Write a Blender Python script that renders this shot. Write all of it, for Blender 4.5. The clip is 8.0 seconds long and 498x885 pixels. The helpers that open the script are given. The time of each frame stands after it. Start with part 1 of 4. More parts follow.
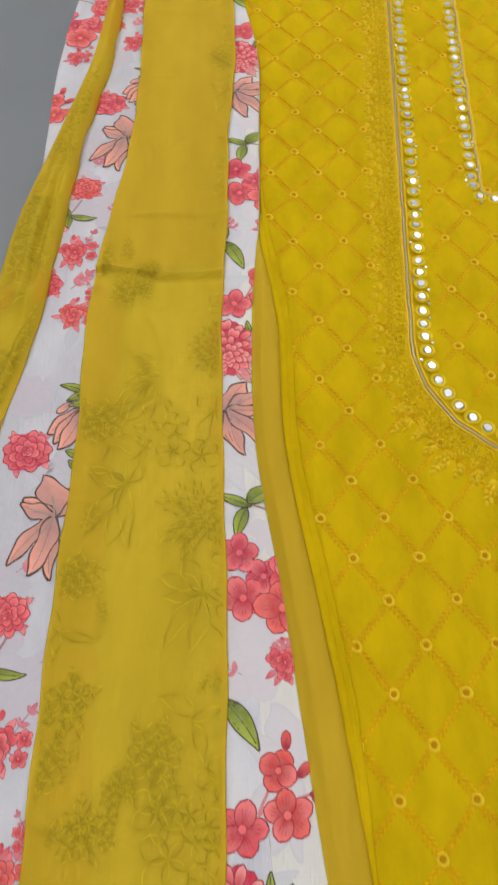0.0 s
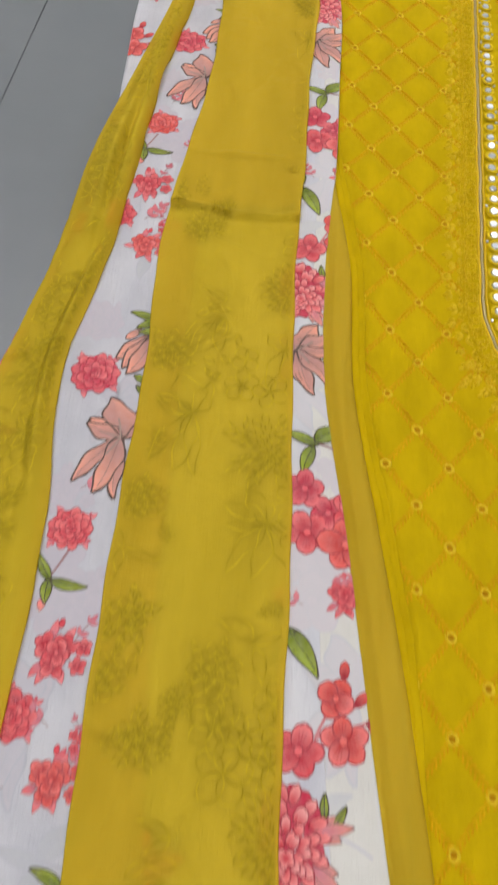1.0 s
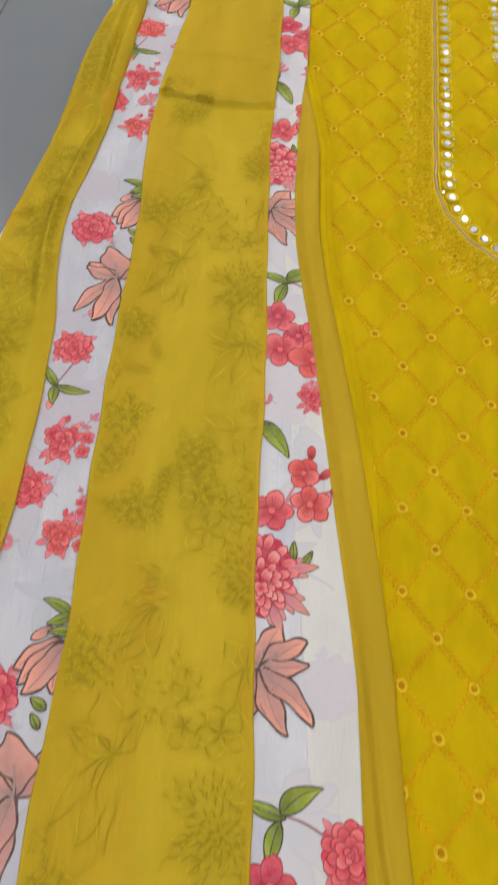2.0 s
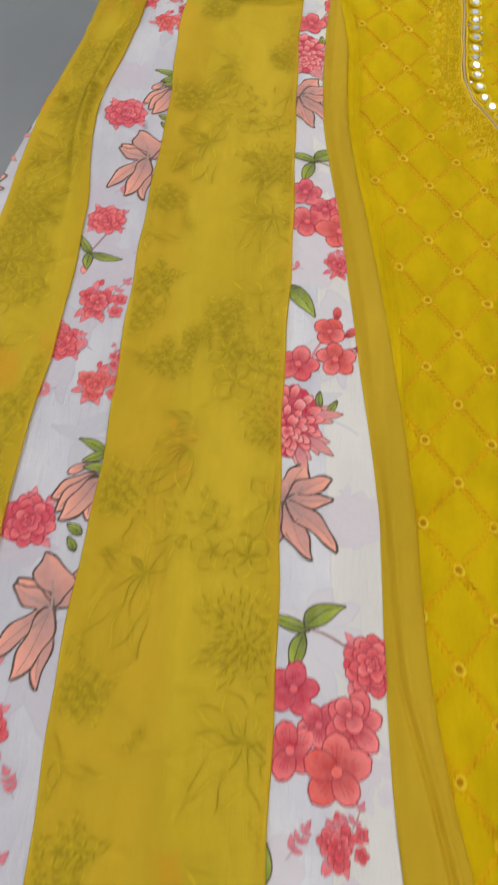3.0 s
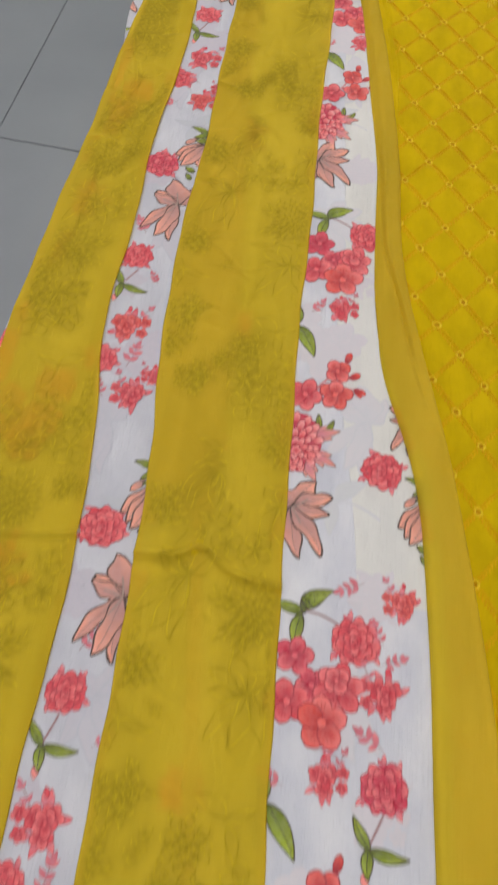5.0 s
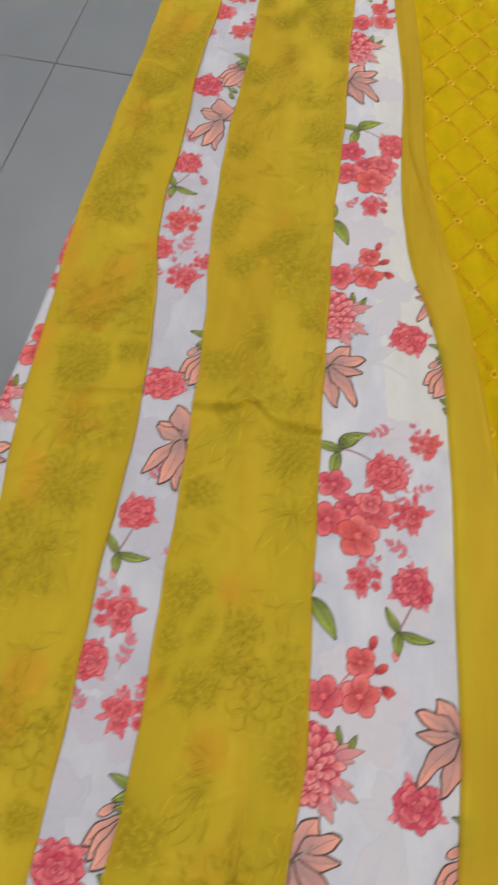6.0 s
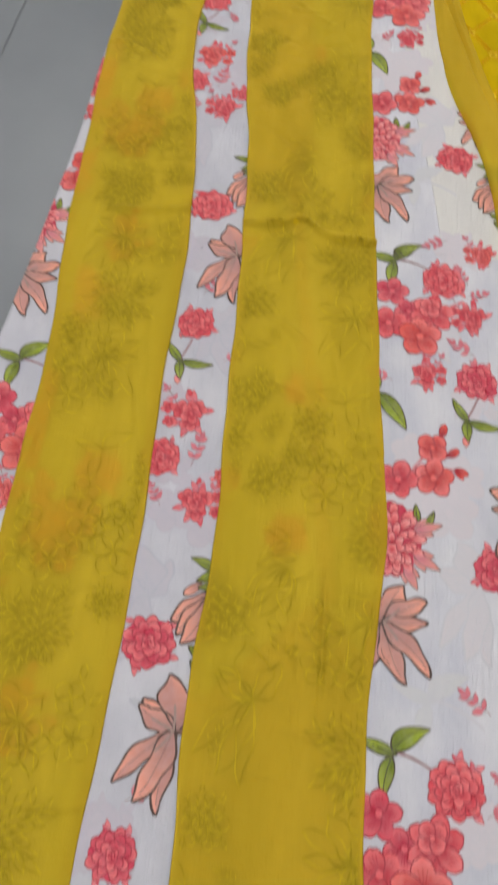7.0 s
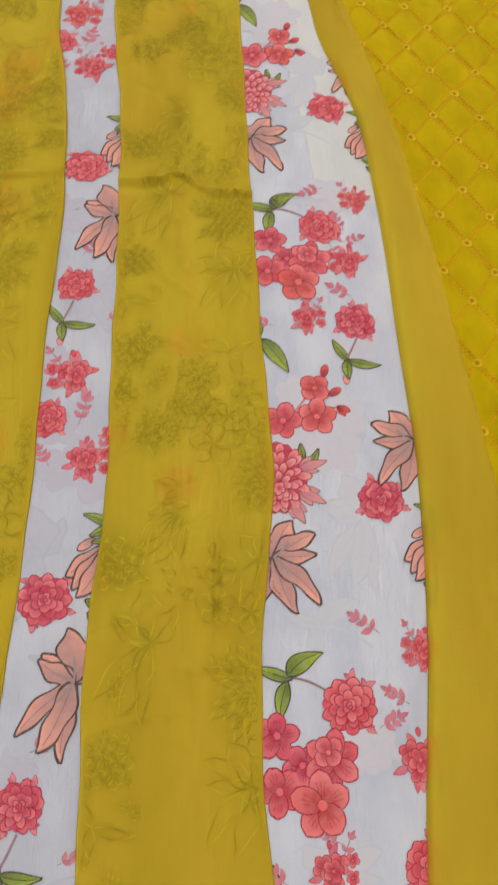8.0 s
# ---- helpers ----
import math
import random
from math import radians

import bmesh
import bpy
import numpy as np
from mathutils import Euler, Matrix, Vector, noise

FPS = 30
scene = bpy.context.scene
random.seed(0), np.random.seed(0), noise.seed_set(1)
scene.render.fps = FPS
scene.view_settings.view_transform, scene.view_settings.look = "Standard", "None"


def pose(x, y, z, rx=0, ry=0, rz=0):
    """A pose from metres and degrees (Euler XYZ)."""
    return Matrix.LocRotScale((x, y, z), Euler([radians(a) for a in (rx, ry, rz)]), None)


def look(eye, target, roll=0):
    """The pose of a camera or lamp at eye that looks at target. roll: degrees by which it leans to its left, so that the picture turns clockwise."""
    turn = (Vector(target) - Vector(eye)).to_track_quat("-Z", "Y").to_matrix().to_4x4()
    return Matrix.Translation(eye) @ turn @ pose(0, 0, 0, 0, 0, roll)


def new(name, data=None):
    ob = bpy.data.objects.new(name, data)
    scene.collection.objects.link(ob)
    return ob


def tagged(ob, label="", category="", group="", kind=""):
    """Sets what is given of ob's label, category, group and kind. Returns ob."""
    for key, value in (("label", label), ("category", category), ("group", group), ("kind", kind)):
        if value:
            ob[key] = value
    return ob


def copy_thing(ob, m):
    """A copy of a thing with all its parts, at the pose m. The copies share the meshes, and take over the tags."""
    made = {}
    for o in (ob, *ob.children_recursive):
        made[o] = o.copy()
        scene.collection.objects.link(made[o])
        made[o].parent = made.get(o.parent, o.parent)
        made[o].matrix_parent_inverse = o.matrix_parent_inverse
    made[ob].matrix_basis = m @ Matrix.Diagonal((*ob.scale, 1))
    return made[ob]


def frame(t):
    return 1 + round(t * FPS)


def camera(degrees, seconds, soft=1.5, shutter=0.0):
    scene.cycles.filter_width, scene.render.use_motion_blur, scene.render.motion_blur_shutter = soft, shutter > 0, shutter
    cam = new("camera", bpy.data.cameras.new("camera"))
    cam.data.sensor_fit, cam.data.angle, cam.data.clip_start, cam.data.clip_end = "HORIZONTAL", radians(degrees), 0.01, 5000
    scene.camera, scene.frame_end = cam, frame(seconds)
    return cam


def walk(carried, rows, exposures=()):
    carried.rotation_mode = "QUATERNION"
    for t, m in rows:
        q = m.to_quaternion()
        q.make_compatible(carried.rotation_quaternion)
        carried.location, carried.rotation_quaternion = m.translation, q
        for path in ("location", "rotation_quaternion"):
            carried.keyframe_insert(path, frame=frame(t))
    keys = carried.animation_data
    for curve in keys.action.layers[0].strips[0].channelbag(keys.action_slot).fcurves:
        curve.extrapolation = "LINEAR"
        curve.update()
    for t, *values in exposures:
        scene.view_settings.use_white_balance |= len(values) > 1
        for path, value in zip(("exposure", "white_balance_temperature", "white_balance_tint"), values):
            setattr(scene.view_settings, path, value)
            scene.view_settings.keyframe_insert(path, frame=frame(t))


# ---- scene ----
cam = camera(42.1, 8.0, soft=2.4, shutter=0.5)
PATH = [
    (0, (-0.072, 0.111, 0.381), (-0.061, 1.019, -1.401), -0.7),
    (0.5, (-0.095, 0.131, 0.382), (-0.065, 1.039, -1.4), 3.2),
    (1, (-0.116, 0.082, 0.366), (-0.095, 0.955, -1.433), 5.1),
    (1.5, (-0.113, 0.013, 0.374), (-0.066, 0.886, -1.424), 6.4),
    (1.7, (-0.108, -0.014, 0.374), (-0.027, 0.865, -1.421), 8.3),
    (2.8, (-0.108, -0.104, 0.343), (-0.084, 0.754, -1.463), 5.7),
    (3, (-0.106, -0.123, 0.345), (-0.096, 0.718, -1.469), 4.8),
    (3.5, (-0.113, -0.189, 0.374), (-0.137, 0.641, -1.446), 2.7),
    (4, (-0.119, -0.294, 0.402), (-0.187, 0.542, -1.414), 2.2),
    (4.5, (-0.098, -0.385, 0.419), (-0.151, 0.455, -1.395), 3.7),
    (4.7, (-0.098, -0.422, 0.423), (-0.147, 0.418, -1.392), 4.0),
    (5.8, (-0.088, -0.58, 0.431), (-0.186, 0.252, -1.385), 1.4),
    (6, (-0.106, -0.593, 0.441), (-0.198, 0.224, -1.382), 1.5),
    (6.5, (-0.15, -0.651, 0.428), (-0.208, 0.165, -1.397), 3.3),
    (7, (-0.154, -0.706, 0.391), (-0.154, 0.053, -1.459), 5.7),
    (7.5, (-0.115, -0.743, 0.373), (-0.032, -0.013, -1.487), 8.8),
    (8, (-0.11, -0.726, 0.392), (0.033, -0.013, -1.471), 11.3),
]
walk(cam, [(t, look(eye, target, roll)) for t, eye, target, roll in PATH])

# ---- world and light ----
world = bpy.data.worlds.new("world")
scene.world = world
world.use_nodes = True
world.node_tree.nodes["Background"].inputs[0].default_value = (0.75, 0.85, 1.0, 1)
world.node_tree.nodes["Background"].inputs[1].default_value = 0.05
scene.view_settings.exposure = -0.07

ROOM_X, ROOM_Y, ROOM_H = (-2.6, 1.9), (-2.6, 3.6), 2.7
# panels added out of view to even the light and brighten the mirrors
PANELS = ((-1.2, 1.7, 0.64), (-0.7, -1.6, 0.44), (1.1, 1.5, 0.64))


def added_panel_lamp(x, y, power, sx, sy):
    data = bpy.data.lights.new("added_panel_lamp", "AREA")
    data.shape, data.size, data.size_y, data.energy = "RECTANGLE", sx, sy, power
    data.color = (1.0, 0.97, 0.95)
    lamp = new("added_panel_lamp", data)
    lamp.matrix_world = look((x, y, ROOM_H - 0.065), (x, y, 0))
    return lamp


for _x, _y, _k in PANELS:
    added_panel_lamp(_x, _y, 32 * _k, 0.6, 1.2)

# ---- materials ----


def material(name):
    m = bpy.data.materials.new(name)
    m.use_nodes = True
    nt = m.node_tree
    return m, nt, nt.nodes["Principled BSDF"]


def node(nt, kind, **values):
    n = nt.nodes.new(kind)
    for key, value in values.items():
        n.inputs[key.replace("_", " ")].default_value = value
    return n


def cloth_relief(nt, shader, thread=0.0008, crumple=0.012, strength=0.25):
    """Weave and crumple as fine relief at real size."""
    co = nt.nodes.new("ShaderNodeTexCoord")
    warp = node(nt, "ShaderNodeTexWave", Scale=0.314 / thread, Distortion=1.5, Detail=2.0)
    warp.bands_direction = "X"
    weft = node(nt, "ShaderNodeTexWave", Scale=0.314 / thread, Distortion=1.5, Detail=2.0)
    weft.bands_direction = "Y"
    soft = node(nt, "ShaderNodeTexNoise", Scale=1.0 / crumple, Detail=5.0, Roughness=0.6)
    for t in (warp, weft, soft):
        nt.links.new(co.outputs["Object"], t.inputs["Vector"])
    add = nt.nodes.new("ShaderNodeMath")
    add.operation = "ADD"
    nt.links.new(warp.outputs["Fac"], add.inputs[0])
    nt.links.new(weft.outputs["Fac"], add.inputs[1])
    fine = node(nt, "ShaderNodeBump", Strength=strength * 0.4, Distance=0.0002)
    nt.links.new(add.outputs[0], fine.inputs["Height"])
    broad = node(nt, "ShaderNodeBump", Strength=strength, Distance=0.0025)
    nt.links.new(soft.outputs["Fac"], broad.inputs["Height"])
    nt.links.new(fine.outputs[0], broad.inputs["Normal"])
    nt.links.new(broad.outputs[0], shader.inputs["Normal"])
    return co, soft


def two_tone(nt, co, socket, a, b, size, stretch=(1, 1, 1), low=0.35, high=0.65):
    """Noise between two colours, stretched along the cloth."""
    mp = nt.nodes.new("ShaderNodeMapping")
    mp.inputs["Scale"].default_value = stretch
    nt.links.new(co.outputs["Object"], mp.inputs["Vector"])
    n = node(nt, "ShaderNodeTexNoise", Scale=1.0 / size, Detail=4.0, Roughness=0.55)
    nt.links.new(mp.outputs[0], n.inputs["Vector"])
    r = nt.nodes.new("ShaderNodeValToRGB")
    r.color_ramp.elements[0].position, r.color_ramp.elements[0].color = low, (*a, 1)
    r.color_ramp.elements[1].position, r.color_ramp.elements[1].color = high, (*b, 1)
    nt.links.new(n.outputs["Fac"], r.inputs["Fac"])
    nt.links.new(r.outputs["Color"], socket)
    return r


def crinkle_along(nt, shader, strength):
    """Fine lengthwise crepe streaks over the relief that is there."""
    co, mp = nt.nodes.new("ShaderNodeTexCoord"), nt.nodes.new("ShaderNodeMapping")
    mp.inputs["Scale"].default_value = (1, 0.05, 1)
    n = node(nt, "ShaderNodeTexNoise", Scale=520.0, Detail=3.0, Roughness=0.6)
    b = node(nt, "ShaderNodeBump", Strength=strength, Distance=0.0007)
    nt.links.new(co.outputs["Object"], mp.inputs["Vector"])
    nt.links.new(mp.outputs[0], n.inputs["Vector"])
    nt.links.new(n.outputs["Fac"], b.inputs["Height"])
    nt.links.new(shader.inputs["Normal"].links[0].from_socket, b.inputs["Normal"])
    nt.links.new(b.outputs[0], shader.inputs["Normal"])


def cotton(name, a, b, rough=0.75, sheen=0.15, size=0.05, relief=0.3, crepe=0.0, gloss=0.12):
    m, nt, p = material(name)
    p.inputs["Roughness"].default_value, p.inputs["Specular IOR Level"].default_value = rough, gloss
    p.inputs["Sheen Weight"].default_value = sheen
    co, _ = cloth_relief(nt, p, strength=relief)
    if crepe:
        crinkle_along(nt, p, crepe)
    two_tone(nt, co, p.inputs["Base Color"], a, b, size, (1, 0.5, 1))
    return m


def sheer(name, a, b, see, tint):
    """Sheer chiffon: part of the light goes straight through, tinted."""
    m, nt, p = material(name)
    p.inputs["Roughness"].default_value, p.inputs["Specular IOR Level"].default_value = 0.65, 0.12
    p.inputs["Sheen Weight"].default_value = 0.0
    co, _ = cloth_relief(nt, p, 0.0006, 0.010, 0.55)
    crinkle = node(nt, "ShaderNodeTexNoise", Scale=38.0, Detail=6.0, Roughness=0.55, Distortion=0.6)
    crinkle.noise_type = "RIDGED_MULTIFRACTAL"
    nt.links.new(co.outputs["Object"], crinkle.inputs["Vector"])
    ridge = node(nt, "ShaderNodeBump", Strength=0.45, Distance=0.0030)
    nt.links.new(crinkle.outputs["Fac"], ridge.inputs["Height"])
    nt.links.new(p.inputs["Normal"].links[0].from_socket, ridge.inputs["Normal"])
    nt.links.new(ridge.outputs[0], p.inputs["Normal"])
    crinkle_along(nt, p, 0.7)
    two_tone(nt, co, p.inputs["Base Color"], a, b, 0.045, (1, 0.25, 1), 0.3, 0.7)
    clear = nt.nodes.new("ShaderNodeBsdfTransparent")
    clear.inputs["Color"].default_value = (*tint, 1)
    mix = nt.nodes.new("ShaderNodeMixShader")
    mix.inputs[0].default_value = see
    nt.links.new(p.outputs[0], mix.inputs[1])
    nt.links.new(clear.outputs[0], mix.inputs[2])
    nt.links.new(mix.outputs[0], nt.nodes["Material Output"].inputs["Surface"])
    return m


def printed():
    """Ink printed into white crepe: the pigment comes with the mesh, the crepe breaks it up."""
    m, nt, p = material("floral_ink")
    p.inputs["Roughness"].default_value, p.inputs["Specular IOR Level"].default_value = 0.75, 0.2
    co, soft = cloth_relief(nt, p, 0.0008, 0.004, 0.2)
    ink = nt.nodes.new("ShaderNodeAttribute")
    ink.attribute_name = "ink"
    worn = nt.nodes.new("ShaderNodeMix")
    worn.data_type = "RGBA"
    worn.inputs["B"].default_value = (0.72, 0.66, 0.68, 1)
    fac = nt.nodes.new("ShaderNodeMapRange")
    fac.inputs["From Min"].default_value, fac.inputs["From Max"].default_value = 0.35, 0.75
    fac.inputs["To Min"].default_value, fac.inputs["To Max"].default_value = 0.0, 0.14
    nt.links.new(soft.outputs["Fac"], fac.inputs["Value"])
    nt.links.new(fac.outputs[0], worn.inputs["Factor"])
    nt.links.new(ink.outputs["Color"], worn.inputs["A"])
    nt.links.new(worn.outputs["Result"], p.inputs["Base Color"])
    return m


def ghost_ink():
    """Faded outlines in the chiffon; the pigment comes with the mesh."""
    m, nt, p = material("faded_print")
    p.inputs["Roughness"].default_value, p.inputs["Specular IOR Level"].default_value = 0.7, 0.15
    ink = nt.nodes.new("ShaderNodeAttribute")
    ink.attribute_name = "ink"
    nt.links.new(ink.outputs["Color"], p.inputs["Base Color"])
    return m


def metal(name, colour, rough):
    m, nt, p = material(name)
    p.inputs["Base Color"].default_value = (*colour, 1)
    p.inputs["Metallic"].default_value, p.inputs["Roughness"].default_value = 1.0, rough
    return m


def hard(name, a, b, rough, size, bump=0.1):
    m, nt, p = material(name)
    p.inputs["Roughness"].default_value = rough
    co = nt.nodes.new("ShaderNodeTexCoord")
    two_tone(nt, co, p.inputs["Base Color"], a, b, size)
    n = node(nt, "ShaderNodeTexNoise", Scale=180.0, Detail=3.0)
    nt.links.new(co.outputs["Object"], n.inputs["Vector"])
    bm_ = node(nt, "ShaderNodeBump", Strength=bump, Distance=0.001)
    nt.links.new(n.outputs["Fac"], bm_.inputs["Height"])
    nt.links.new(bm_.outputs[0], p.inputs["Normal"])
    return m


GHOST_INK = ghost_ink()
WHITE = cotton("white_crepe", (0.57, 0.58, 0.65), (0.69, 0.69, 0.73), 0.75, 0.0, 0.03, 0.5, 0.8)
SINGLE_WHITE = cotton("single_white_crepe", (0.52, 0.525, 0.585), (0.62, 0.62, 0.67), 0.75, 0.0, 0.03, 0.5, 0.8)
WARM_WHITE = cotton("doubled_white_crepe", (0.66, 0.65, 0.63), (0.73, 0.72, 0.69), 0.75, 0.0, 0.03, 0.5, 0.8)
INK = printed()
YELLOW_SHEER = sheer("mustard_chiffon", (0.66, 0.485, 0.030), (0.82, 0.60, 0.046), 0.45, (0.97, 0.82, 0.13))
DENSE_SHEER = sheer("folded_mustard_chiffon", (0.50, 0.350, 0.003), (0.60, 0.42, 0.004), 0.08, (0.95, 0.78, 0.08))
YELLOW_COTTON = cotton("yellow_cotton", (0.52, 0.362, 0.002), (0.62, 0.432, 0.003), 0.85, 0.0, 0.018, 0.55, 0.7, 0.06)
THREAD = cotton("yellow_thread", (0.74, 0.47, 0.010), (0.80, 0.54, 0.02), 0.55, 0.1, 0.01)
ORANGE_THREAD = cotton("orange_thread", (0.60, 0.32, 0.001), (0.72, 0.42, 0.002), 0.6, 0.0, 0.01)
LACE_THREAD = cotton("lace_thread", (0.70, 0.50, 0.010), (0.80, 0.59, 0.028), 0.5, 0.0, 0.006)
# shade inside the eyelet holes, put in as a darker cloth colour
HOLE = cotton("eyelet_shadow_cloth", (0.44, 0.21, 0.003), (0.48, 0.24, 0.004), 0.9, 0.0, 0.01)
MIRROR = metal("mirror_foil", (0.68, 0.71, 0.80), 0.42)
SILVER = metal("silver_cord", (0.52, 0.43, 0.24), 0.6)
TILE = hard("grey_floor_tile", (0.150, 0.165, 0.185), (0.182, 0.197, 0.216), 0.4, 0.25, 0.08)
GROUT = hard("grey_grout", (0.135, 0.145, 0.158), (0.155, 0.165, 0.178), 0.9, 0.03, 0.3)
PAINT = hard("white_wall_paint", (0.74, 0.74, 0.73), (0.79, 0.79, 0.78), 0.8, 0.4, 0.1)
FRAME = hard("lamp_frame", (0.75, 0.75, 0.75), (0.8, 0.8, 0.8), 0.4, 0.2, 0.02)
GLOW, _nt, _p = material("lamp_diffuser")
_p.inputs["Base Color"].default_value = (0.9, 0.9, 0.9, 1)
_p.inputs["Emission Color"].default_value, _p.inputs["Emission Strength"].default_value = (1, 0.97, 0.95, 1), 6.0

# ---- mesh helpers ----


def mesh_object(name, verts, faces, mats, parent=None, smooth=True, label="", slots=None):
    me = bpy.data.meshes.new(name)
    me.from_pydata(verts, [], faces)
    for m in mats if isinstance(mats, (list, tuple)) else [mats]:
        me.materials.append(m)
    me.polygons.foreach_set("use_smooth", [smooth] * len(me.polygons))
    if slots is not None:
        me.polygons.foreach_set("material_index", slots)
    me.update()
    ob = new(name, me)
    ob.parent = parent
    return tagged(ob, label)


def part(name, bm, mat, parent, label="", smooth=False):
    me = bpy.data.meshes.new(name)
    bm.to_mesh(me)
    bm.free()
    me.materials.append(mat)
    me.polygons.foreach_set("use_smooth", [smooth] * len(me.polygons))
    ob = new(name, me)
    ob.parent = parent
    return tagged(ob, label)


def grid_faces(ny, nx):
    k = np.arange(ny * nx).reshape(ny, nx)
    return np.stack([k[:-1, :-1], k[:-1, 1:], k[1:, 1:], k[1:, :-1]], -1).reshape(-1, 4).tolist()


def sheet(name, X, Y, Z, mat, parent, label=""):
    v = np.stack([X, Y, Z], -1)
    return mesh_object(name, v.reshape(-1, 3).tolist(), grid_faces(*X.shape), mat, parent, True, label)


def box(name, lo, hi, mat, parent=None, bevel=0.0, label=""):
    bm = bmesh.new()
    bmesh.ops.create_cube(bm, size=1)
    for v in bm.verts:
        v.co = [(l + h) / 2 + c * (h - l) for l, h, c in zip(lo, hi, v.co)]
    if bevel:
        bmesh.ops.bevel(bm, geom=bm.edges[:], offset=bevel, segments=2, affect="EDGES")
    return part(name, bm, mat, parent, label)


def smooth_step(a, b, x):
    t = np.clip((np.asarray(x, float) - a) / (b - a), 0, 1)
    return t * t * (3 - 2 * t)


def bell(x, at, width):
    return np.exp(-(((np.asarray(x, float) - at) / width) ** 2))


# ---- plan of the cloths: edges as x over y, a knot each 0.1 m from y = -1 to 1 ----
KNOTS = np.linspace(-1.0, 1.0, 21)
EDGE = {
    "print_outer": (-.362, -.36, -.356, -.35, -.341, -.333, -.322, -.314, -.309, -.300, -.290, -.286, -.294, -.278, -.256, -.238, -.238, -.239, -.231, -.22, -.21),
    "left_outer": (-0.31, -0.305, -0.3, -0.3, -0.298, -0.296, -0.303, -0.306, -0.307, -0.302, -0.295, -0.29, -0.283, -0.275, -0.257, -0.247, -0.226, -0.206, -0.197, -0.187, -0.177),
    "left_inner": (-0.225, -0.224, -0.222, -0.216, -0.214, -0.215, -0.213, -0.2185, -0.233, -0.231, -0.233, -0.227, -0.226, -0.235, -0.2185, -0.211, -0.202, -0.188, -0.181, -0.17, -0.158),
    "mid_left": (-.175, -.172, -.172, -.174, -.169, -.172, -.173, -.178, -.1875, -.191, -.187, -.187, -.187, -.1825, -.185, -.176, -.163, -.161, -.162, -.162, -.16),
    "mid_right": (-.055, -.056, -.074, -.074, -.066, -.071, -.0755, -.079, -.083, -.083, -.0845, -.086, -.084, -.0865, -.086, -.082, -.079, -.073, -.073, -.07, -.068),
    "right_inner": (0, .002, .009, .021, .026, .0225, .0185, .008, -.021, -.0275, -.030, -.041, -.052, -.065, -.0645, -.057, -.054, -.052, -.064, -.068, -.067),
    "right_outer": (.125, .11, .098, .086, .075, .064, .052, .036, .0145, -.004, -.0095, -.019, -.032, -.046, -.047, -.059, -.062, -.062, -.07, -.074, -.074),
}


def edge(name, y):
    """Catmull-Rom through the knots."""
    k = np.array(EDGE[name])
    s = np.clip((np.asarray(y, float) + 1.0) / 0.1, 0, 19.9999)
    i = s.astype(int)
    f = s - i
    p0, p1, p2, p3 = k[np.maximum(i - 1, 0)], k[i], k[i + 1], k[np.minimum(i + 2, 20)]
    return 0.5 * (2 * p1 + (p2 - p0) * f + (2 * p0 - 5 * p1 + 4 * p2 - p3) * f * f + (3 * p1 - p0 - 3 * p2 + p3) * f ** 3)


def swell(x, y):
    """The slow heave that all the layers share."""
    return 0.0009 * (np.sin(19 * y + 7 * x) * np.sin(23 * x + 2) + 0.6 * np.sin(41 * y - 30 * x + 1))


def kurta_z(x, y):
    """Cotton with puffed diamonds between the lines of stitches."""
    r = (0.249 - y) / LAT_Y
    c = (x - 0.249 * 0 + 0.027 + LAT_S * r) / LAT_X
    a, b = np.pi * (c + r / 2), np.pi * (c - r / 2)
    puff = np.abs(np.sin(a) * np.sin(b)) ** 0.7
    return 0.0018 + 0.0024 * puff + 0.0010 * np.sin(9 * y + 14 * x) * np.sin(21 * x + 3 * y) + 0.0022 * bell(y + 0.25 * x, 0.012, 0.006) * smooth_step(0.0, 0.02, x) * 0.6 + 0.001 + (0.0016 * bell(x, edge("right_outer", y) + 0.0125, 0.004) - 0.0008 * bell(x, edge("right_outer", y) + 0.005, 0.003)) * smooth_step(0.02, 0.16, y) * smooth_step(0.62, 0.45, y)


LAT_X, LAT_Y, LAT_S = 0.0395, 0.0255, 0.0017


def base_z(x, y):
    """The lowest printed layer, on the floor and on the border of the kurta."""
    return 0.003 + 0.0045 * smooth_step(-0.115, -0.08, x) + 0.5 * swell(x, y) + 0.0006


def step_x(y):
    """Free edge of the upper printed layer."""
    return edge("right_inner", y) + 0.009 * smooth_step(-0.12, -0.30, y)


def upper_z(x, y):
    return base_z(x, y) + 0.0012 + 0.0015 * smooth_step(-0.008, 0.006, x - edge("mid_right", y)) + 0.0008 * np.sin(60 * x + 5 * y) * smooth_step(0.0, 0.01, x - edge("mid_right", y)) + 0.0012 * bell(y, -0.387 + 0.1 * (x + 0.04), 0.003) * smooth_step(-0.015, -0.03, x)


UPPER_END = -1.0


def doubled_x(y):
    """Where the crepe lies double beside the central band."""
    x = edge("mid_right", y) + 0.012 + 0.016 * smooth_step(0.3, -0.1, y) + 0.021 * smooth_step(-0.15, -0.4, y)
    return np.minimum(x, step_x(y) - 0.003)


DOUBLED_END = -0.386


def print_z(x, y):
    """Top of the white layers."""
    on = (x > edge("mid_right", y) - 0.012) & (x < step_x(y))
    return np.where(on, upper_z(x, y), base_z(x, y))


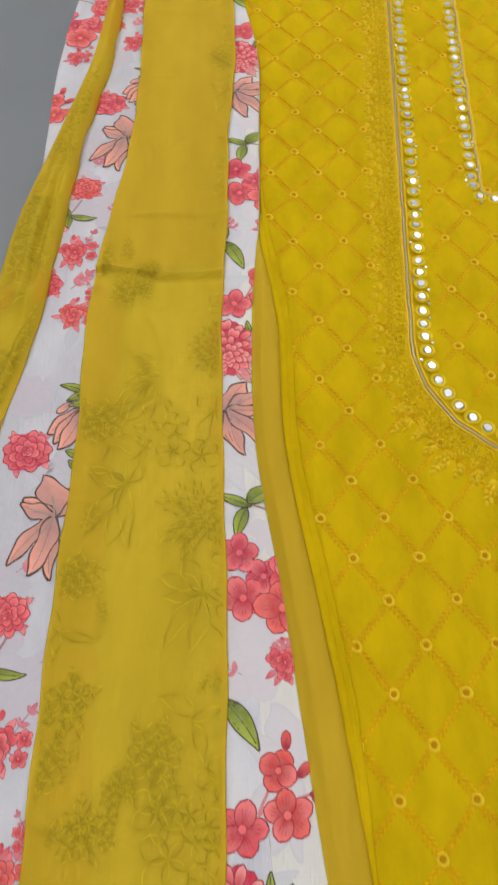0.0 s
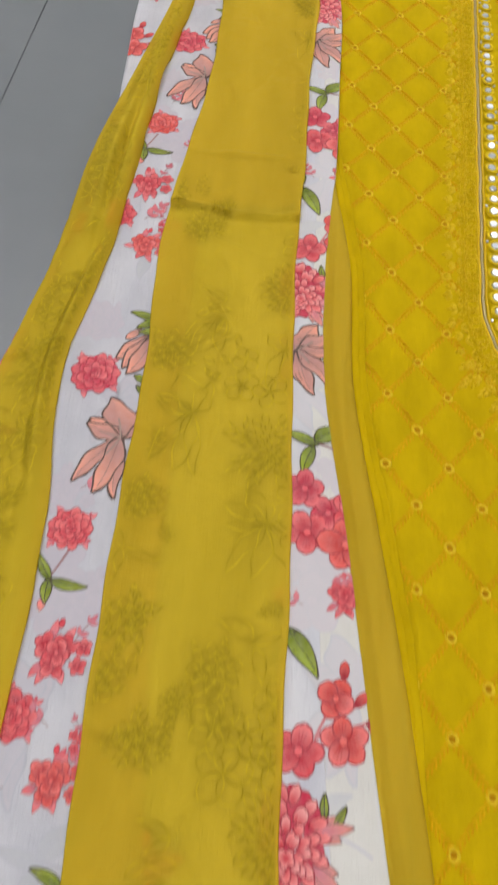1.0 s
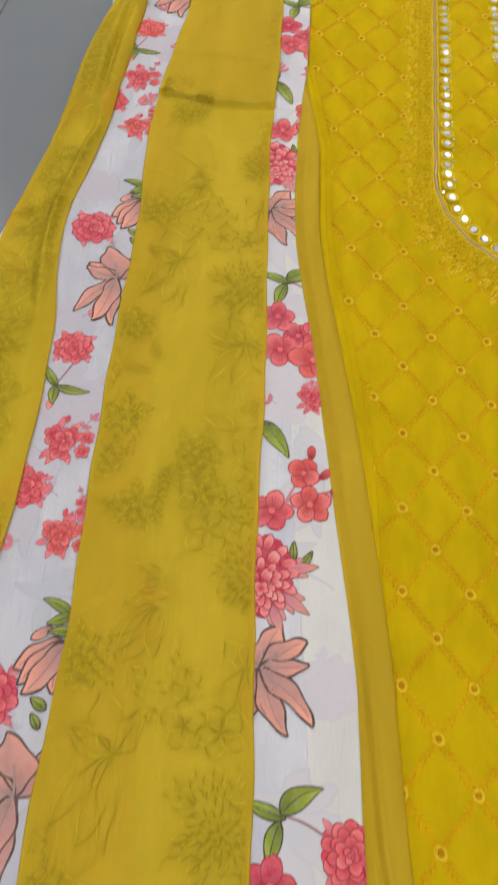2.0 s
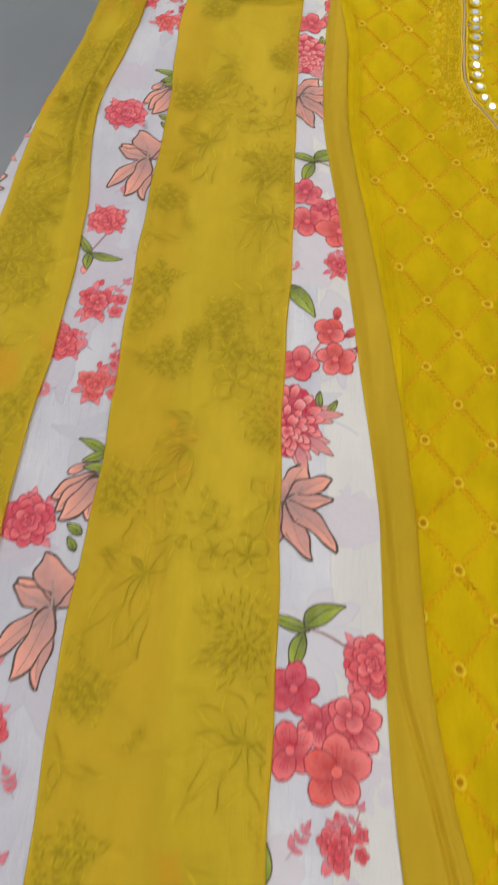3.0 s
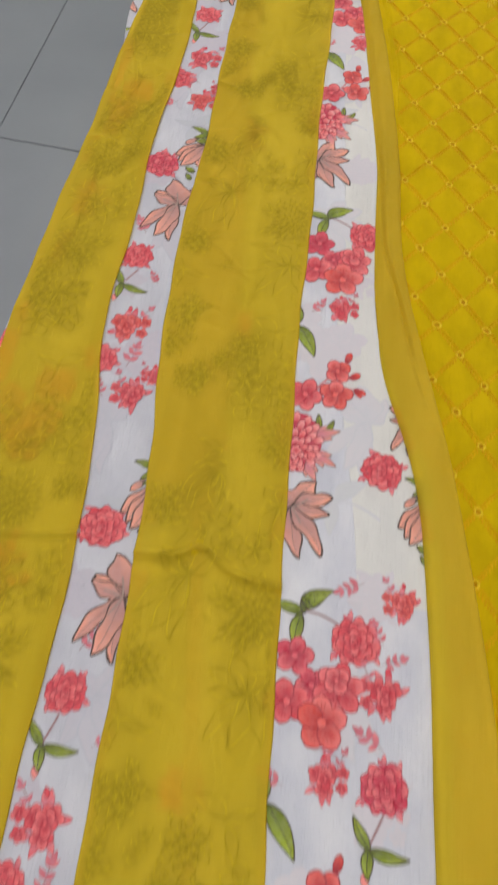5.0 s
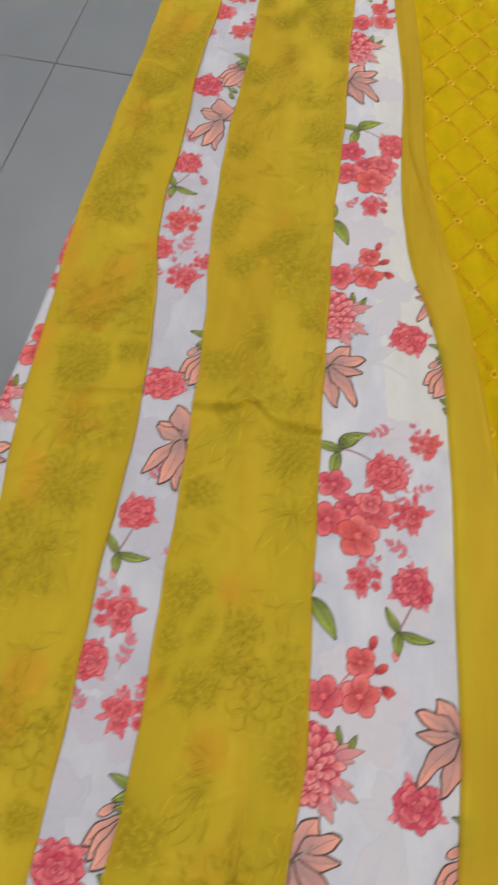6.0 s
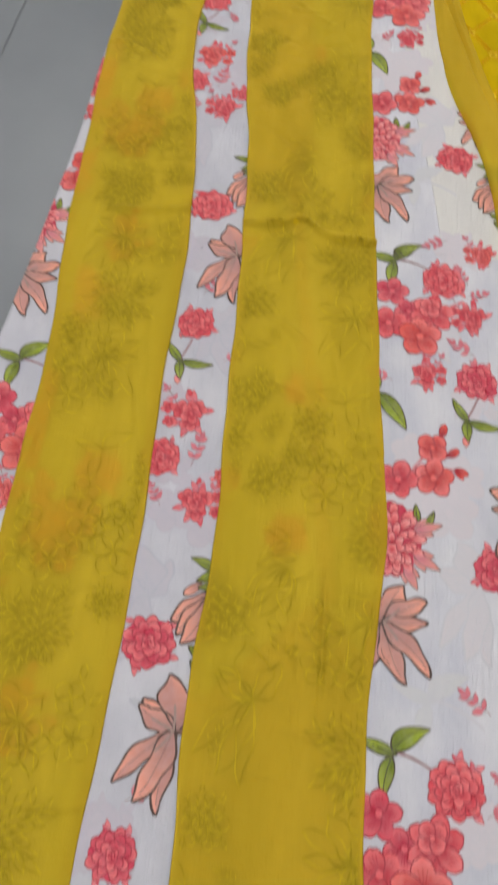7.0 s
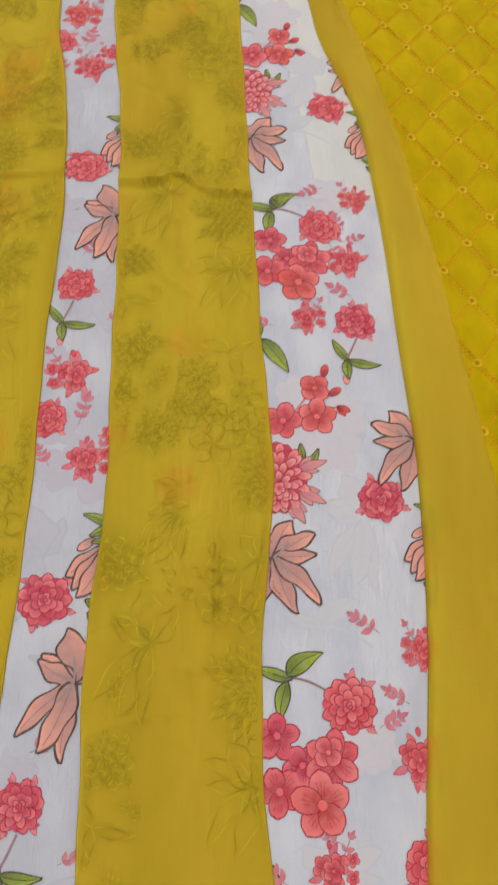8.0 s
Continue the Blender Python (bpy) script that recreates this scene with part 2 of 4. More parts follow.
def make_creases(seed, count, x0, x1):
    """Small press creases: place, direction, length, width, height."""
    q = random.Random(seed)
    return [(q.uniform(x0, x1), q.uniform(-0.98, 0.98), q.choice((q.gauss(90, 16), q.gauss(25, 25), q.gauss(150, 25))), q.uniform(.010, .032), q.uniform(.0016, .0032), q.uniform(.0006, .0013) * q.choice((1, 1, -1))) for _ in range(count)]


CREASES = make_creases(11, 130, -0.19, -0.065) + make_creases(12, 90, -0.31, -0.215)


def creased(x, y):
    x, y = np.asarray(x, float), np.asarray(y, float)
    z = np.zeros(np.broadcast(x, y).shape)
    for cx, cy, ang, ln, wd, ht in CREASES:
        near = np.abs(y - cy) < 2.6 * ln
        if not near.any():
            continue
        a = radians(ang)
        dx, dy = x[near] - cx, y[near] - cy
        u, v = dx * math.cos(a) + dy * math.sin(a), -dx * math.sin(a) + dy * math.cos(a)
        z[near] += ht * np.exp(-(u / ln) ** 2 - ((v - 0.15 * u * u / ln) / wd) ** 2)
    return z


def mid_z(x, y):
    """Central chiffon band with its hem, cross creases and soft lengthwise folds."""
    l, r = edge("mid_left", y), edge("mid_right", y)
    u = (x - l) / (r - l)
    z = base_z(x, y) + 0.0024 + 0.0017 * smooth_step(0.75, 1.0, u)
    z = z + 0.0011 * np.sin(2 * np.pi * u * 1.5 + 3 * y + 0.5) * smooth_step(0, 0.15, u) * smooth_step(1, 0.85, u)
    hem = 0.451 - 0.014 * u + 0.0015 * np.sin(9 * u)
    z = z + 0.0022 * smooth_step(-0.0010, 0.0006, y - hem) + 0.0030 * bell(y, hem + 0.0014, 0.0016) - 0.0010 * bell(y, hem - 0.004, 0.003)
    z = z + 0.0026 * bell(y, 0.507 - 0.006 * u, 0.0026) * bell(u, 0.5, 0.35)
    cr = -0.372 - 0.012 * smooth_step(0.35, 1, u) + 0.010 * bell(u, 0.45, 0.12)
    z = z + 0.0046 * bell(y, cr, 0.0022) - 0.0018 * bell(y, cr - 0.006, 0.004)
    z = z + 0.0030 * bell(x, -0.101, 0.0016) * bell(y, -0.665, 0.030)
    z = z + 0.0035 * bell(x, -0.135, 0.012) * smooth_step(0.45, 0.7, y)
    z = z + 0.0007 * np.sin(14.3 * u + 55 * y) * np.sin(37 * y + 4 * u)
    z = z + 0.0012 * bell(y, 0.335 + 0.01 * np.sin(5 * u), 0.004) * bell(u, 0.45, 0.3) + 0.0010 * bell(y, -0.105 + 0.01 * u, 0.003) * bell(u, 0.6, 0.3)
    z = z + 0.0014 * bell(u + 0.9 * (y + 0.08), 0.42, 0.020) * bell(y, -0.06, 0.04)
    rest = np.where(x > edge("mid_right", y) - 0.013, upper_z(x, y) + 0.0008, base_z(x, y) + 0.0016)
    return np.maximum(z + creased(x, y), rest)


def left_z(x, y):
    l, r = edge("left_outer", y), edge("left_inner", y)
    u = (x - l) / (r - l)
    g = smooth_step(0.33, 0.52, y)
    z = base_z(x, y) + 0.0022 + 0.0009 * np.sin(2 * np.pi * u * 1.3 + 4 * y)
    z = z + g * (0.011 * np.sqrt(np.clip(u * (1 - u) * 4, 0, 1)) - 0.008 * bell(u, 0.66, 0.10) * smooth_step(0.62, 0.5, y))
    z = z + 0.004 * bell(y, 0.425, 0.010) * bell(u, 0.6, 0.35) - 0.003 * bell(y, 0.405, 0.01) * bell(u, 0.7, 0.3)
    z = z + 0.0055 * bell(u, 0.78, 0.09) * smooth_step(0.42, 0.36, y) * smooth_step(0.12, 0.3, y)
    cr = -0.376 + 0.012 * u
    z = z + 0.0040 * bell(y, cr, 0.0022) * smooth_step(0.2, 0.45, u)
    z = z + 0.0020 * bell(x + 0.12 * (y + 0.5), -0.232, 0.004) * bell(y, -0.5, 0.06)
    return np.maximum(z + creased(x, y), base_z(x, y) + 0.0013)


def right_z(x, y):
    """Narrow chiffon fold that lies against the kurta, with two soft ridges."""
    l, r = right_left(y), edge("right_outer", y) + 0.0005
    u = np.clip((x - l) / np.maximum(r - l, 1e-4), 0, 1)
    free = smooth_step(-0.13, -0.27, y)
    z = base_z(x, y) + 0.0014 + 0.0066 * free
    cut = np.clip(0.45 - 1.2 * y, 0.2, 0.85)
    ridge = 0.0044 * bell(u, 0.60, 0.40) - 0.0030 * bell(u, cut, 0.045) + 0.0012 * bell(u, cut + 0.09, 0.05) + 0.0005 * np.sin(31 * y + 9 * u) * np.sin(83 * y - 12 * u)
    flat = 0.0018 * bell(u, 0.93, 0.08) + 0.0006 * np.sin(7 * u + 5 * y)
    out = smooth_step(0.0, 0.007, x - edge("right_inner", y))
    return z + ridge * out * (1 - free) * smooth_step(0.5, 0.38, y) + flat * free


def right_left(y):
    free = smooth_step(-0.08, -0.165, y)
    return edge("right_inner", y) - 0.016 * (1 - free)


def ribbon(name, left, right, top, mat, parent, y0, y1, label="", nx=44, dy=0.004, roll=0.0022, drop=0.0032, under=0.008, ragged=0.0):
    """A cloth band whose folded edges roll over and turn under."""
    ys = np.arange(y0, y1 + dy / 2, dy)
    L, R = left(ys), right(ys)
    L = L + ragged * np.sin(71 * ys) * np.sin(33 * ys + 1)
    R = R + ragged * np.sin(63 * ys + 2) * np.sin(29 * ys)
    near = np.array([0.0, 0.0003, 0.0009, 0.0016, 0.0026])
    rows = []
    W = (R - L)[:, None]
    m = np.minimum(0.004, W * 0.3)
    near = near[None] * m / 0.004
    inner = np.linspace(0, 1, nx)[None, 1:-1] * (W - 2 * m) + m
    d = np.concatenate([near, inner, W - near[:, ::-1]], 1)
    X = L[:, None] + d
    Y = np.repeat(ys[:, None], X.shape[1], 1)
    e = np.minimum(d, W - d)
    q = np.clip(1 - e / roll, 0, 1)
    Z = top(X, Y) - drop * (1 - np.sqrt(np.clip(1 - q * q, 0, 1)))
    turn = np.minimum(under, W * 0.4)
    XL, XR = L[:, None] + turn, R[:, None] - turn
    ZL, ZR = Z[:, :1] - 0.0004, Z[:, -1:] - 0.0004
    X = np.concatenate([XL, X, XR], 1)
    Y = np.concatenate([Y[:, :1], Y, Y[:, :1]], 1)
    Z = np.concatenate([ZL, Z, ZR], 1)
    return sheet(name, X, Y, Z, mat, parent, label)


# ---- room ----
tagged(box("ground_slab", (ROOM_X[0] - .15, ROOM_Y[0] - .15, -0.2), (ROOM_X[1] + .15, ROOM_Y[1] + .15, -0.0025), GROUT), "grey cement bed under the floor tiles", "floor", kind="structure").name = "floor"
floor = bpy.data.objects["floor"]
for nm, lo, hi in (
    ("wall_north", (ROOM_X[0] - .15, ROOM_Y[1], 0), (ROOM_X[1] + .15, ROOM_Y[1] + .15, ROOM_H)),
    ("wall_south", (ROOM_X[0] - .15, ROOM_Y[0] - .15, 0), (ROOM_X[1] + .15, ROOM_Y[0], ROOM_H)),
    ("wall_west", (ROOM_X[0] - .15, ROOM_Y[0], 0), (ROOM_X[0], ROOM_Y[1], ROOM_H)),
    ("wall_east", (ROOM_X[1], ROOM_Y[0], 0), (ROOM_X[1] + .15, ROOM_Y[1], ROOM_H)),
):
    tagged(box(nm, lo, hi, PAINT), "plain white painted wall", "wall", kind="structure")
tagged(box("ceiling", (ROOM_X[0] - .15, ROOM_Y[0] - .15, ROOM_H), (ROOM_X[1] + .15, ROOM_Y[1] + .15, ROOM_H + .15), PAINT), "plain white painted ceiling", "ceiling", kind="structure")

# fixtures for the added panels, with glowing diffusers for the mirrors to reflect
light = tagged(new("added_ceiling_light"), "white rectangular panel light, added unseen on the ceiling to light the cloths", "lamp", "panel lights on the ceiling")
light.location = (*PANELS[0][:2], ROOM_H)
px, py = 0.3, 0.6
box("frame", (-px - .03, -py - .03, -.05), (px + .03, py + .03, -.001), FRAME, light, 0.004)
box("diffuser", (-px, -py, -.056), (px, py, -.051), GLOW, light)
for _x, _y, _k in PANELS[1:]:
    copy_thing(light, pose(_x, _y, ROOM_H))

# ---- dupatta ----
dupatta = tagged(new("dupatta"), "folded mustard chiffon dupatta with white floral printed panels, on the tiles", "dupatta")

ys = np.arange(-1.0, 1.0001, 0.003)
fr = np.linspace(0, 1, 150)
L, R = edge("print_outer", ys), edge("right_inner", ys) - 0.004 + 0.016 * smooth_step(-0.10, -0.30, ys)
X = L[:, None] + (R - L)[:, None] * fr[None]
Y = np.repeat(ys[:, None], len(fr), 1)
Z = base_z(X, Y)
Z[:, 0] -= 0.002
floral = sheet("printed_layer", X, Y, Z, SINGLE_WHITE, dupatta, "white crepe layer printed with coral flowers")

upper = ribbon("upper_printed_layer", lambda y: edge("mid_right", y) - 0.012, step_x, upper_z, WHITE, dupatta, UPPER_END, 1.0, "white crepe fold printed with coral flowers", nx=48, dy=0.0028, roll=0.0022, drop=0.0030, under=0.004)
ribbon("doubled_crepe", doubled_x, lambda y: step_x(y) - .0012, lambda x, y: upper_z(x, y) + .00012, WARM_WHITE, dupatta, DOUBLED_END, 0.95, "warm white strip where the crepe lies double", nx=24, dy=0.003, roll=.0003, drop=.00008, under=.0004)
mid_band = ribbon("chiffon_band", lambda y: edge("mid_left", y), lambda y: edge("mid_right", y), mid_z, YELLOW_SHEER, dupatta, -1.0, 1.0, "wide sheer mustard chiffon band", nx=70, dy=0.0016, ragged=0.0009, roll=.0016, drop=.0008, under=.004)
left_band = ribbon("chiffon_band", lambda y: edge("left_outer", y), lambda y: edge("left_inner", y), left_z, YELLOW_SHEER, dupatta, -1.0, 1.0, "sheer mustard chiffon band gathered into a fold", nx=56, dy=0.002, ragged=0.0007, roll=.0022, drop=.0008, under=.006)
ribbon("side_fold", right_left, lambda y: edge("right_outer", y), right_z, YELLOW_SHEER, dupatta, -1.0, 0.58, "narrow mustard chiffon fold against the kurta", nx=36, roll=0.004, drop=0.0060, under=.006)


# second chiffon layer under the central band
def inner_right(y):
    return np.clip(-0.142 - 0.09 * (np.asarray(y, float) + 0.05), -0.158, -0.128)


ribbon("inner_chiffon", lambda y: edge("mid_left", y) + 0.004, inner_right, lambda x, y: mid_z(x, y) - 0.0006, DENSE_SHEER, dupatta, -0.34, 0.43, "second sheer layer inside the fold", nx=30, roll=.001, drop=.0003, under=.003)
ribbon("inner_chiffon", lambda y: np.maximum(edge("mid_left", y) + .003, -.108 - 1.0 * (-.645 - y)), lambda y: np.minimum(edge("mid_right", y) - .003, -.100 + .75 * (-.645 - y)), lambda x, y: mid_z(x, y) - 0.0006, DENSE_SHEER, dupatta, -1.0, -0.646, "pointed second sheer layer inside the fold", nx=30, dy=.003, roll=.001, drop=.0002, under=.002)

# the hemmed end lies double, and one pleat runs down the middle
ribbon("inner_chiffon", lambda y: edge("mid_left", y) + .003, lambda y: edge("mid_right", y) - .003, lambda x, y: mid_z(x, y) - 0.0006, DENSE_SHEER, dupatta, 0.452, 1.0, "doubled hemmed end of the chiffon", nx=40, dy=.003, roll=.001, drop=.0002, under=.002)
ribbon("inner_chiffon", lambda y: -.1275 - .13 * (y + .45), lambda y: -.1185 - .13 * (y + .45), lambda x, y: mid_z(x, y) - 0.0004, DENSE_SHEER, dupatta, -0.645, -0.33, "narrow pleat inside the fold", nx=14, dy=.004, roll=.0006, drop=.0002, under=.001)

# ---- floral print: drawn motif by motif and laid onto the white layers ----
CORAL, DEEP, PALE = (0.74, 0.068, 0.092), (0.34, 0.012, 0.030), (0.90, 0.25, 0.25)
SCARLET, RUBY = (0.76, 0.085, 0.060), (0.66, 0.045, 0.095)
PEACH, PEACH_D, SOOT = (0.86, 0.37, 0.27), (0.42, 0.23, 0.21), (0.085, 0.050, 0.040)
LEAF, LEAF_L, LEAF_D = (0.17, 0.23, 0.020), (0.38, 0.46, 0.040), (0.050, 0.040, 0.020)
ROSE_MIST, STALK = (0.62, 0.20, 0.25), (0.34, 0.19, 0.20)


def mix3(a, b, t):
    return tuple(p + (q - p) * t for p, q in zip(a, b))


class Ink:
    """Gathers painted shapes in a motif's own plane (metres)."""

    def __init__(self, lines=None):
        self.v, self.c, self.f, self.h = [], [], [], []
        self.lines = lines

    def patch(self, P, C, level):
        n, m = P.shape[:2]
        k0 = sum(len(a) for a in self.v)
        self.v.append(P.reshape(-1, 2))
        self.c.append(C.reshape(-1, 3))
        self.h.append(np.full(n * m, level))
        self.f += (np.array(grid_faces(n, m)) + k0).tolist()

    def petal(self, at, ang, length, width, base, tip, line, level, form="round", bend=0.0, hook=0.0, wave=0.0, lw=.00045, n=9, notch=0.0, vein=None):
        """A petal from at, along ang (degrees). form: round, leaf or lily; hook curls the tip, wave ruffles the rim."""
        t = np.linspace(0, 1, n)
        if form == "round":
            w = np.sin(np.pi * t ** 0.75) ** 0.55 * (0.55 + 0.45 * t)
        elif form == "lily":
            w = np.sin(np.pi * t ** 0.88) ** 0.72 * (1.0 - 0.12 * t)
        else:
            w = np.sin(np.pi * t ** 0.8) ** 0.95
        s = np.linspace(-1, 1, 7)
        a = radians(ang)
        ph = 7.0 * ang + 900 * length
        if self.lines is not None:
            if width < .0032:
                return
            rows = []
            for shrink in (0.0, 0.0007):
                tt = np.concatenate([t, t[::-1]]) * (1 - 2 * shrink / length) + shrink / length
                sg = np.repeat([1.0, -1.0], n)
                ww = sg * np.maximum(np.concatenate([w, w[::-1]]) * width / 2 * (1 + wave * np.sin(10.5 * tt + 2.2 * sg + ph)) - shrink, 0)
                off = ww + length * (bend * tt ** 2 + hook * tt ** 5)
                rows.append(np.stack([at[0] + np.cos(a) * tt * length - np.sin(a) * off, at[1] + np.sin(a) * tt * length + np.cos(a) * off], -1))
            P = np.stack(rows, 1)
            fade = 1 + .22 * np.sin(900 * (at[0] + at[1]) + 2 * np.pi * np.arange(2 * n) / n)
            self.patch(P, np.array(self.lines) * np.repeat(fade[:, None, None], 2, 1), level % 2)
            return
        for grow, lev in ((lw, level), (0.0, level + 0.5)):
            if grow and line is None:
                continue
            tt = t * (1 + 2 * grow / length) - grow / length if grow else t
            ww = w * width / 2 + grow
            along = tt[:, None] * length - notch * length * (np.abs(s)[None] < 0.3) * (t[:, None] > 0.95)
            ruffle = 1 + wave * np.sin(10.5 * t[:, None] + 2.2 * np.sign(s)[None] + ph) * np.abs(s)[None]
            off = s[None] * ww[:, None] * ruffle + length * (bend * t[:, None] ** 2 + hook * t[:, None] ** 5)
            x = at[0] + np.cos(a) * along - np.sin(a) * off
            y = at[1] + np.sin(a) * along + np.cos(a) * off
            if grow:
                C = np.tile(np.array(line), (n, 7, 1))
            else:
                g = np.clip(t[:, None] * 1.3 - 0.15 + 0.25 * (np.abs(s)[None] - .4), 0, 1)[..., None]
                C = np.array(base) * (1 - g) + np.array(tip) * g
                if form == "lily":
                    shade = np.clip(np.sin(3.1 * t[:, None] + ph) * .35 + .55 * (s[None] > .25), 0, .7)[..., None]
                    C = C * (1 - shade) + np.array((.50, .26, .24)) * shade
                elif form == "leaf" and vein:
                    C = C * np.where(s > 0, 0.76, 1.0)[None, :, None]
            self.patch(np.stack([x, y], -1), C, lev)
        if vein:
            q = np.linspace(.06, .9, 7)
            along, off = q * length, length * (bend * q ** 2 + hook * q ** 5)
            P = np.stack([np.stack([at[0] + np.cos(a) * along - np.sin(a) * (off + d), at[1] + np.sin(a) * along + np.cos(a) * (off + d)], -1) for d in (-vein[0] / 2, vein[0] / 2)], 1)
            self.patch(P, np.tile(np.array(vein[1]), (7, 2, 1)), level + .9)

    def stroke(self, pts, width, colour, level):
        if self.lines is not None:
            return
        p = np.array(pts, float)
        k = np.linspace(0, 1, 9)
        q = ((1 - k) ** 2)[:, None] * p[0] + (2 * k * (1 - k))[:, None] * p[1] + (k ** 2)[:, None] * p[2]
        d = np.gradient(q, axis=0)
        d /= np.linalg.norm(d, axis=1)[:, None] + 1e-9
        nrm = np.stack([-d[:, 1], d[:, 0]], -1)
        P = np.stack([q - nrm * width / 2, q + nrm * width / 2], 1)
        self.patch(P, np.tile(np.array(colour), (9, 2, 1)), level)


def filler(k, r, squash, colour, line, level=0.0, lw=.0004, lobes=9, at=(0, 0)):
    """A scalloped round of ink under the petals."""
    if k.lines is not None:
        return
    a = np.linspace(0, 2 * np.pi, 49)
    for grow, col, lev in ((lw, line, level), (0.0, colour, level + .4)):
        e = r * (0.90 + 0.10 * np.abs(np.sin(a * lobes / 2))) + grow
        P = np.stack([np.stack([at[0] + e * np.cos(a) * g, at[1] + e * squash * np.sin(a) * g], -1) for g in (0.02, 0.55, 1.0)], 1)
        k.patch(P, np.tile(np.array(col), (49, 3, 1)), lev)


def frond(k, rnd, at, ang, length, pairs=3, size=.0078, tint=.3):
    """A thin stalk with pairs of muted pink leaflets."""
    a = radians(ang)
    end = (at[0] + length * math.cos(a), at[1] + length * math.sin(a))
    sway = rnd.uniform(-.12, .12) * length
    k.stroke((at, ((at[0] + end[0]) / 2 - sway * math.sin(a), (at[1] + end[1]) / 2 + sway * math.cos(a)), end), .0006, STALK, 0)
    for i in range(pairs):
        f = .30 + .62 * i / max(1, pairs - 1)
        p = (at[0] + length * f * math.cos(a), at[1] + length * f * math.sin(a))
        for sgn in (-1, 1):
            g = rnd.uniform(.8, 1.15) * (1 - .25 * (f > .8))
            k.petal(p, ang + sgn * rnd.uniform(38, 62), size * g, size * .52 * g, mix3(ROSE_MIST, CORAL, tint * rnd.random()), mix3(ROSE_MIST, PALE, rnd.uniform(.1, .7)), (.42, .10, .15), 1, "leaf", rnd.uniform(-.1, .1), n=7, lw=.00022)
    k.petal(end, ang + rnd.uniform(-12, 12), size * .9, size * .45, ROSE_MIST, mix3(ROSE_MIST, CORAL, .4), (.42, .10, .15), 1, "leaf", n=7, lw=.00022)


def peony(k, rnd, r=0.0150, squash=0.94):
    tone = rnd.choice((CORAL, CORAL, SCARLET, RUBY))
    filler(k, r * .98, squash, tone, DEEP, 0.2, lobes=11)
    for ring, (count, rad, ln, wd) in enumerate(((9, .50, .54, .60), (8, .30, .50, .54), (6, .10, .44, .48), (4, .0, .26, .30), (3, .0, .12, .14))):
        for i in range(count):
            a = 360 * i / count + 17 * ring + rnd.uniform(-9, 9)
            at = (r * rad * math.cos(radians(a)), r * rad * squash * math.sin(radians(a)))
            g = rnd.uniform(0, 1)
            k.petal(at, a + rnd.uniform(-12, 12), r * ln * rnd.uniform(.9, 1.12), r * wd * rnd.uniform(.85, 1.15), mix3(DEEP, tone, .35 + .4 * g), mix3(tone, PALE, .05 + .75 * g), DEEP, ring + 1, n=8, lw=.00046, notch=.07)
    for a in (rnd.uniform(20, 60), rnd.uniform(85, 130), rnd.uniform(200, 250), rnd.uniform(300, 345)):
        at = (r * .93 * math.cos(radians(a)), r * .88 * math.sin(radians(a)))
        k.petal(at, a + rnd.uniform(-40, 40), r * .42, r * .22, ROSE_MIST, PALE, (.45, .06, .10), 0, "leaf", .15, n=7, lw=.0003)
        k.petal(at, a + rnd.uniform(20, 60), r * .30, r * .16, ROSE_MIST, CORAL, (.45, .06, .10), 0, "leaf", .15, n=7, lw=.0003)


def blossom(k, rnd, r=0.012, at=(0, 0), turn=0, tone=CORAL, level=1, petals=5):
    fine = min(1, r / .010)
    for i in range(petals):
        a = 360 * i / petals + turn + rnd.uniform(-7, 7)
        g = rnd.uniform(.1, .8)
        k.petal(at, a, r * rnd.uniform(.9, 1.06), r * 5.5 / petals * rnd.uniform(.86, 1.0), mix3(DEEP, tone, .45), mix3(tone, PALE, g), DEEP, level + .9 * (i % 2), notch=.07, lw=.00052 * fine)
        if r > .007:
            for d in (-13, 0, 13):
                b = radians(a + d)
                k.stroke(((at[0] + r * .22 * math.cos(b), at[1] + r * .22 * math.sin(b)), (at[0] + r * .4 * math.cos(b), at[1] + r * .4 * math.sin(b)), (at[0] + r * .68 * math.cos(b), at[1] + r * .68 * math.sin(b))), .0003, mix3(DEEP, tone, .45), level + 1.9)
    filler(k, r * .16, 1, mix3(tone, PALE, .35), DEEP, level + 2.2, .0003, 5, at)


def leaf(k, at, ang, length, width, bend=0.0, level=0):
    k.petal(at, ang, length, width, LEAF, LEAF_L, LEAF_D, level, "leaf", bend, bend * .4, lw=.0007, n=10, vein=(.0005, LEAF_D))


def lily(k, rnd, r=0.026):
    for a, ln, wd, bend, hook, lev in ((52, .84, .46, .05, .10, 1), (96, 1.04, .72, .03, .16, 2), (150, .86, .34, -.05, .0, 3), (164, .84, .36, -.10, -.04, 4), (222, 1.42, .36, .06, .06, 4), (268, 1.46, .34, -.04, .08, 3), (256, 1.40, .46, .0, -.10, 5)):
        k.petal((0, 0), a, r * ln, r * wd, PEACH_D, PEACH, SOOT, lev, "lily", bend, hook, .20, .00095, 20, vein=(.0004, mix3(PEACH_D, SOOT, .3)) if wd < .6 else None)
    for a in (236, 100, 162):
        e = (r * .5 * math.cos(radians(a)), r * .5 * math.sin(radians(a)))
        k.stroke(((0, 0), (e[0] * .5 + .001, e[1] * .5), e), .0012, (.36, .25, .22), 6)


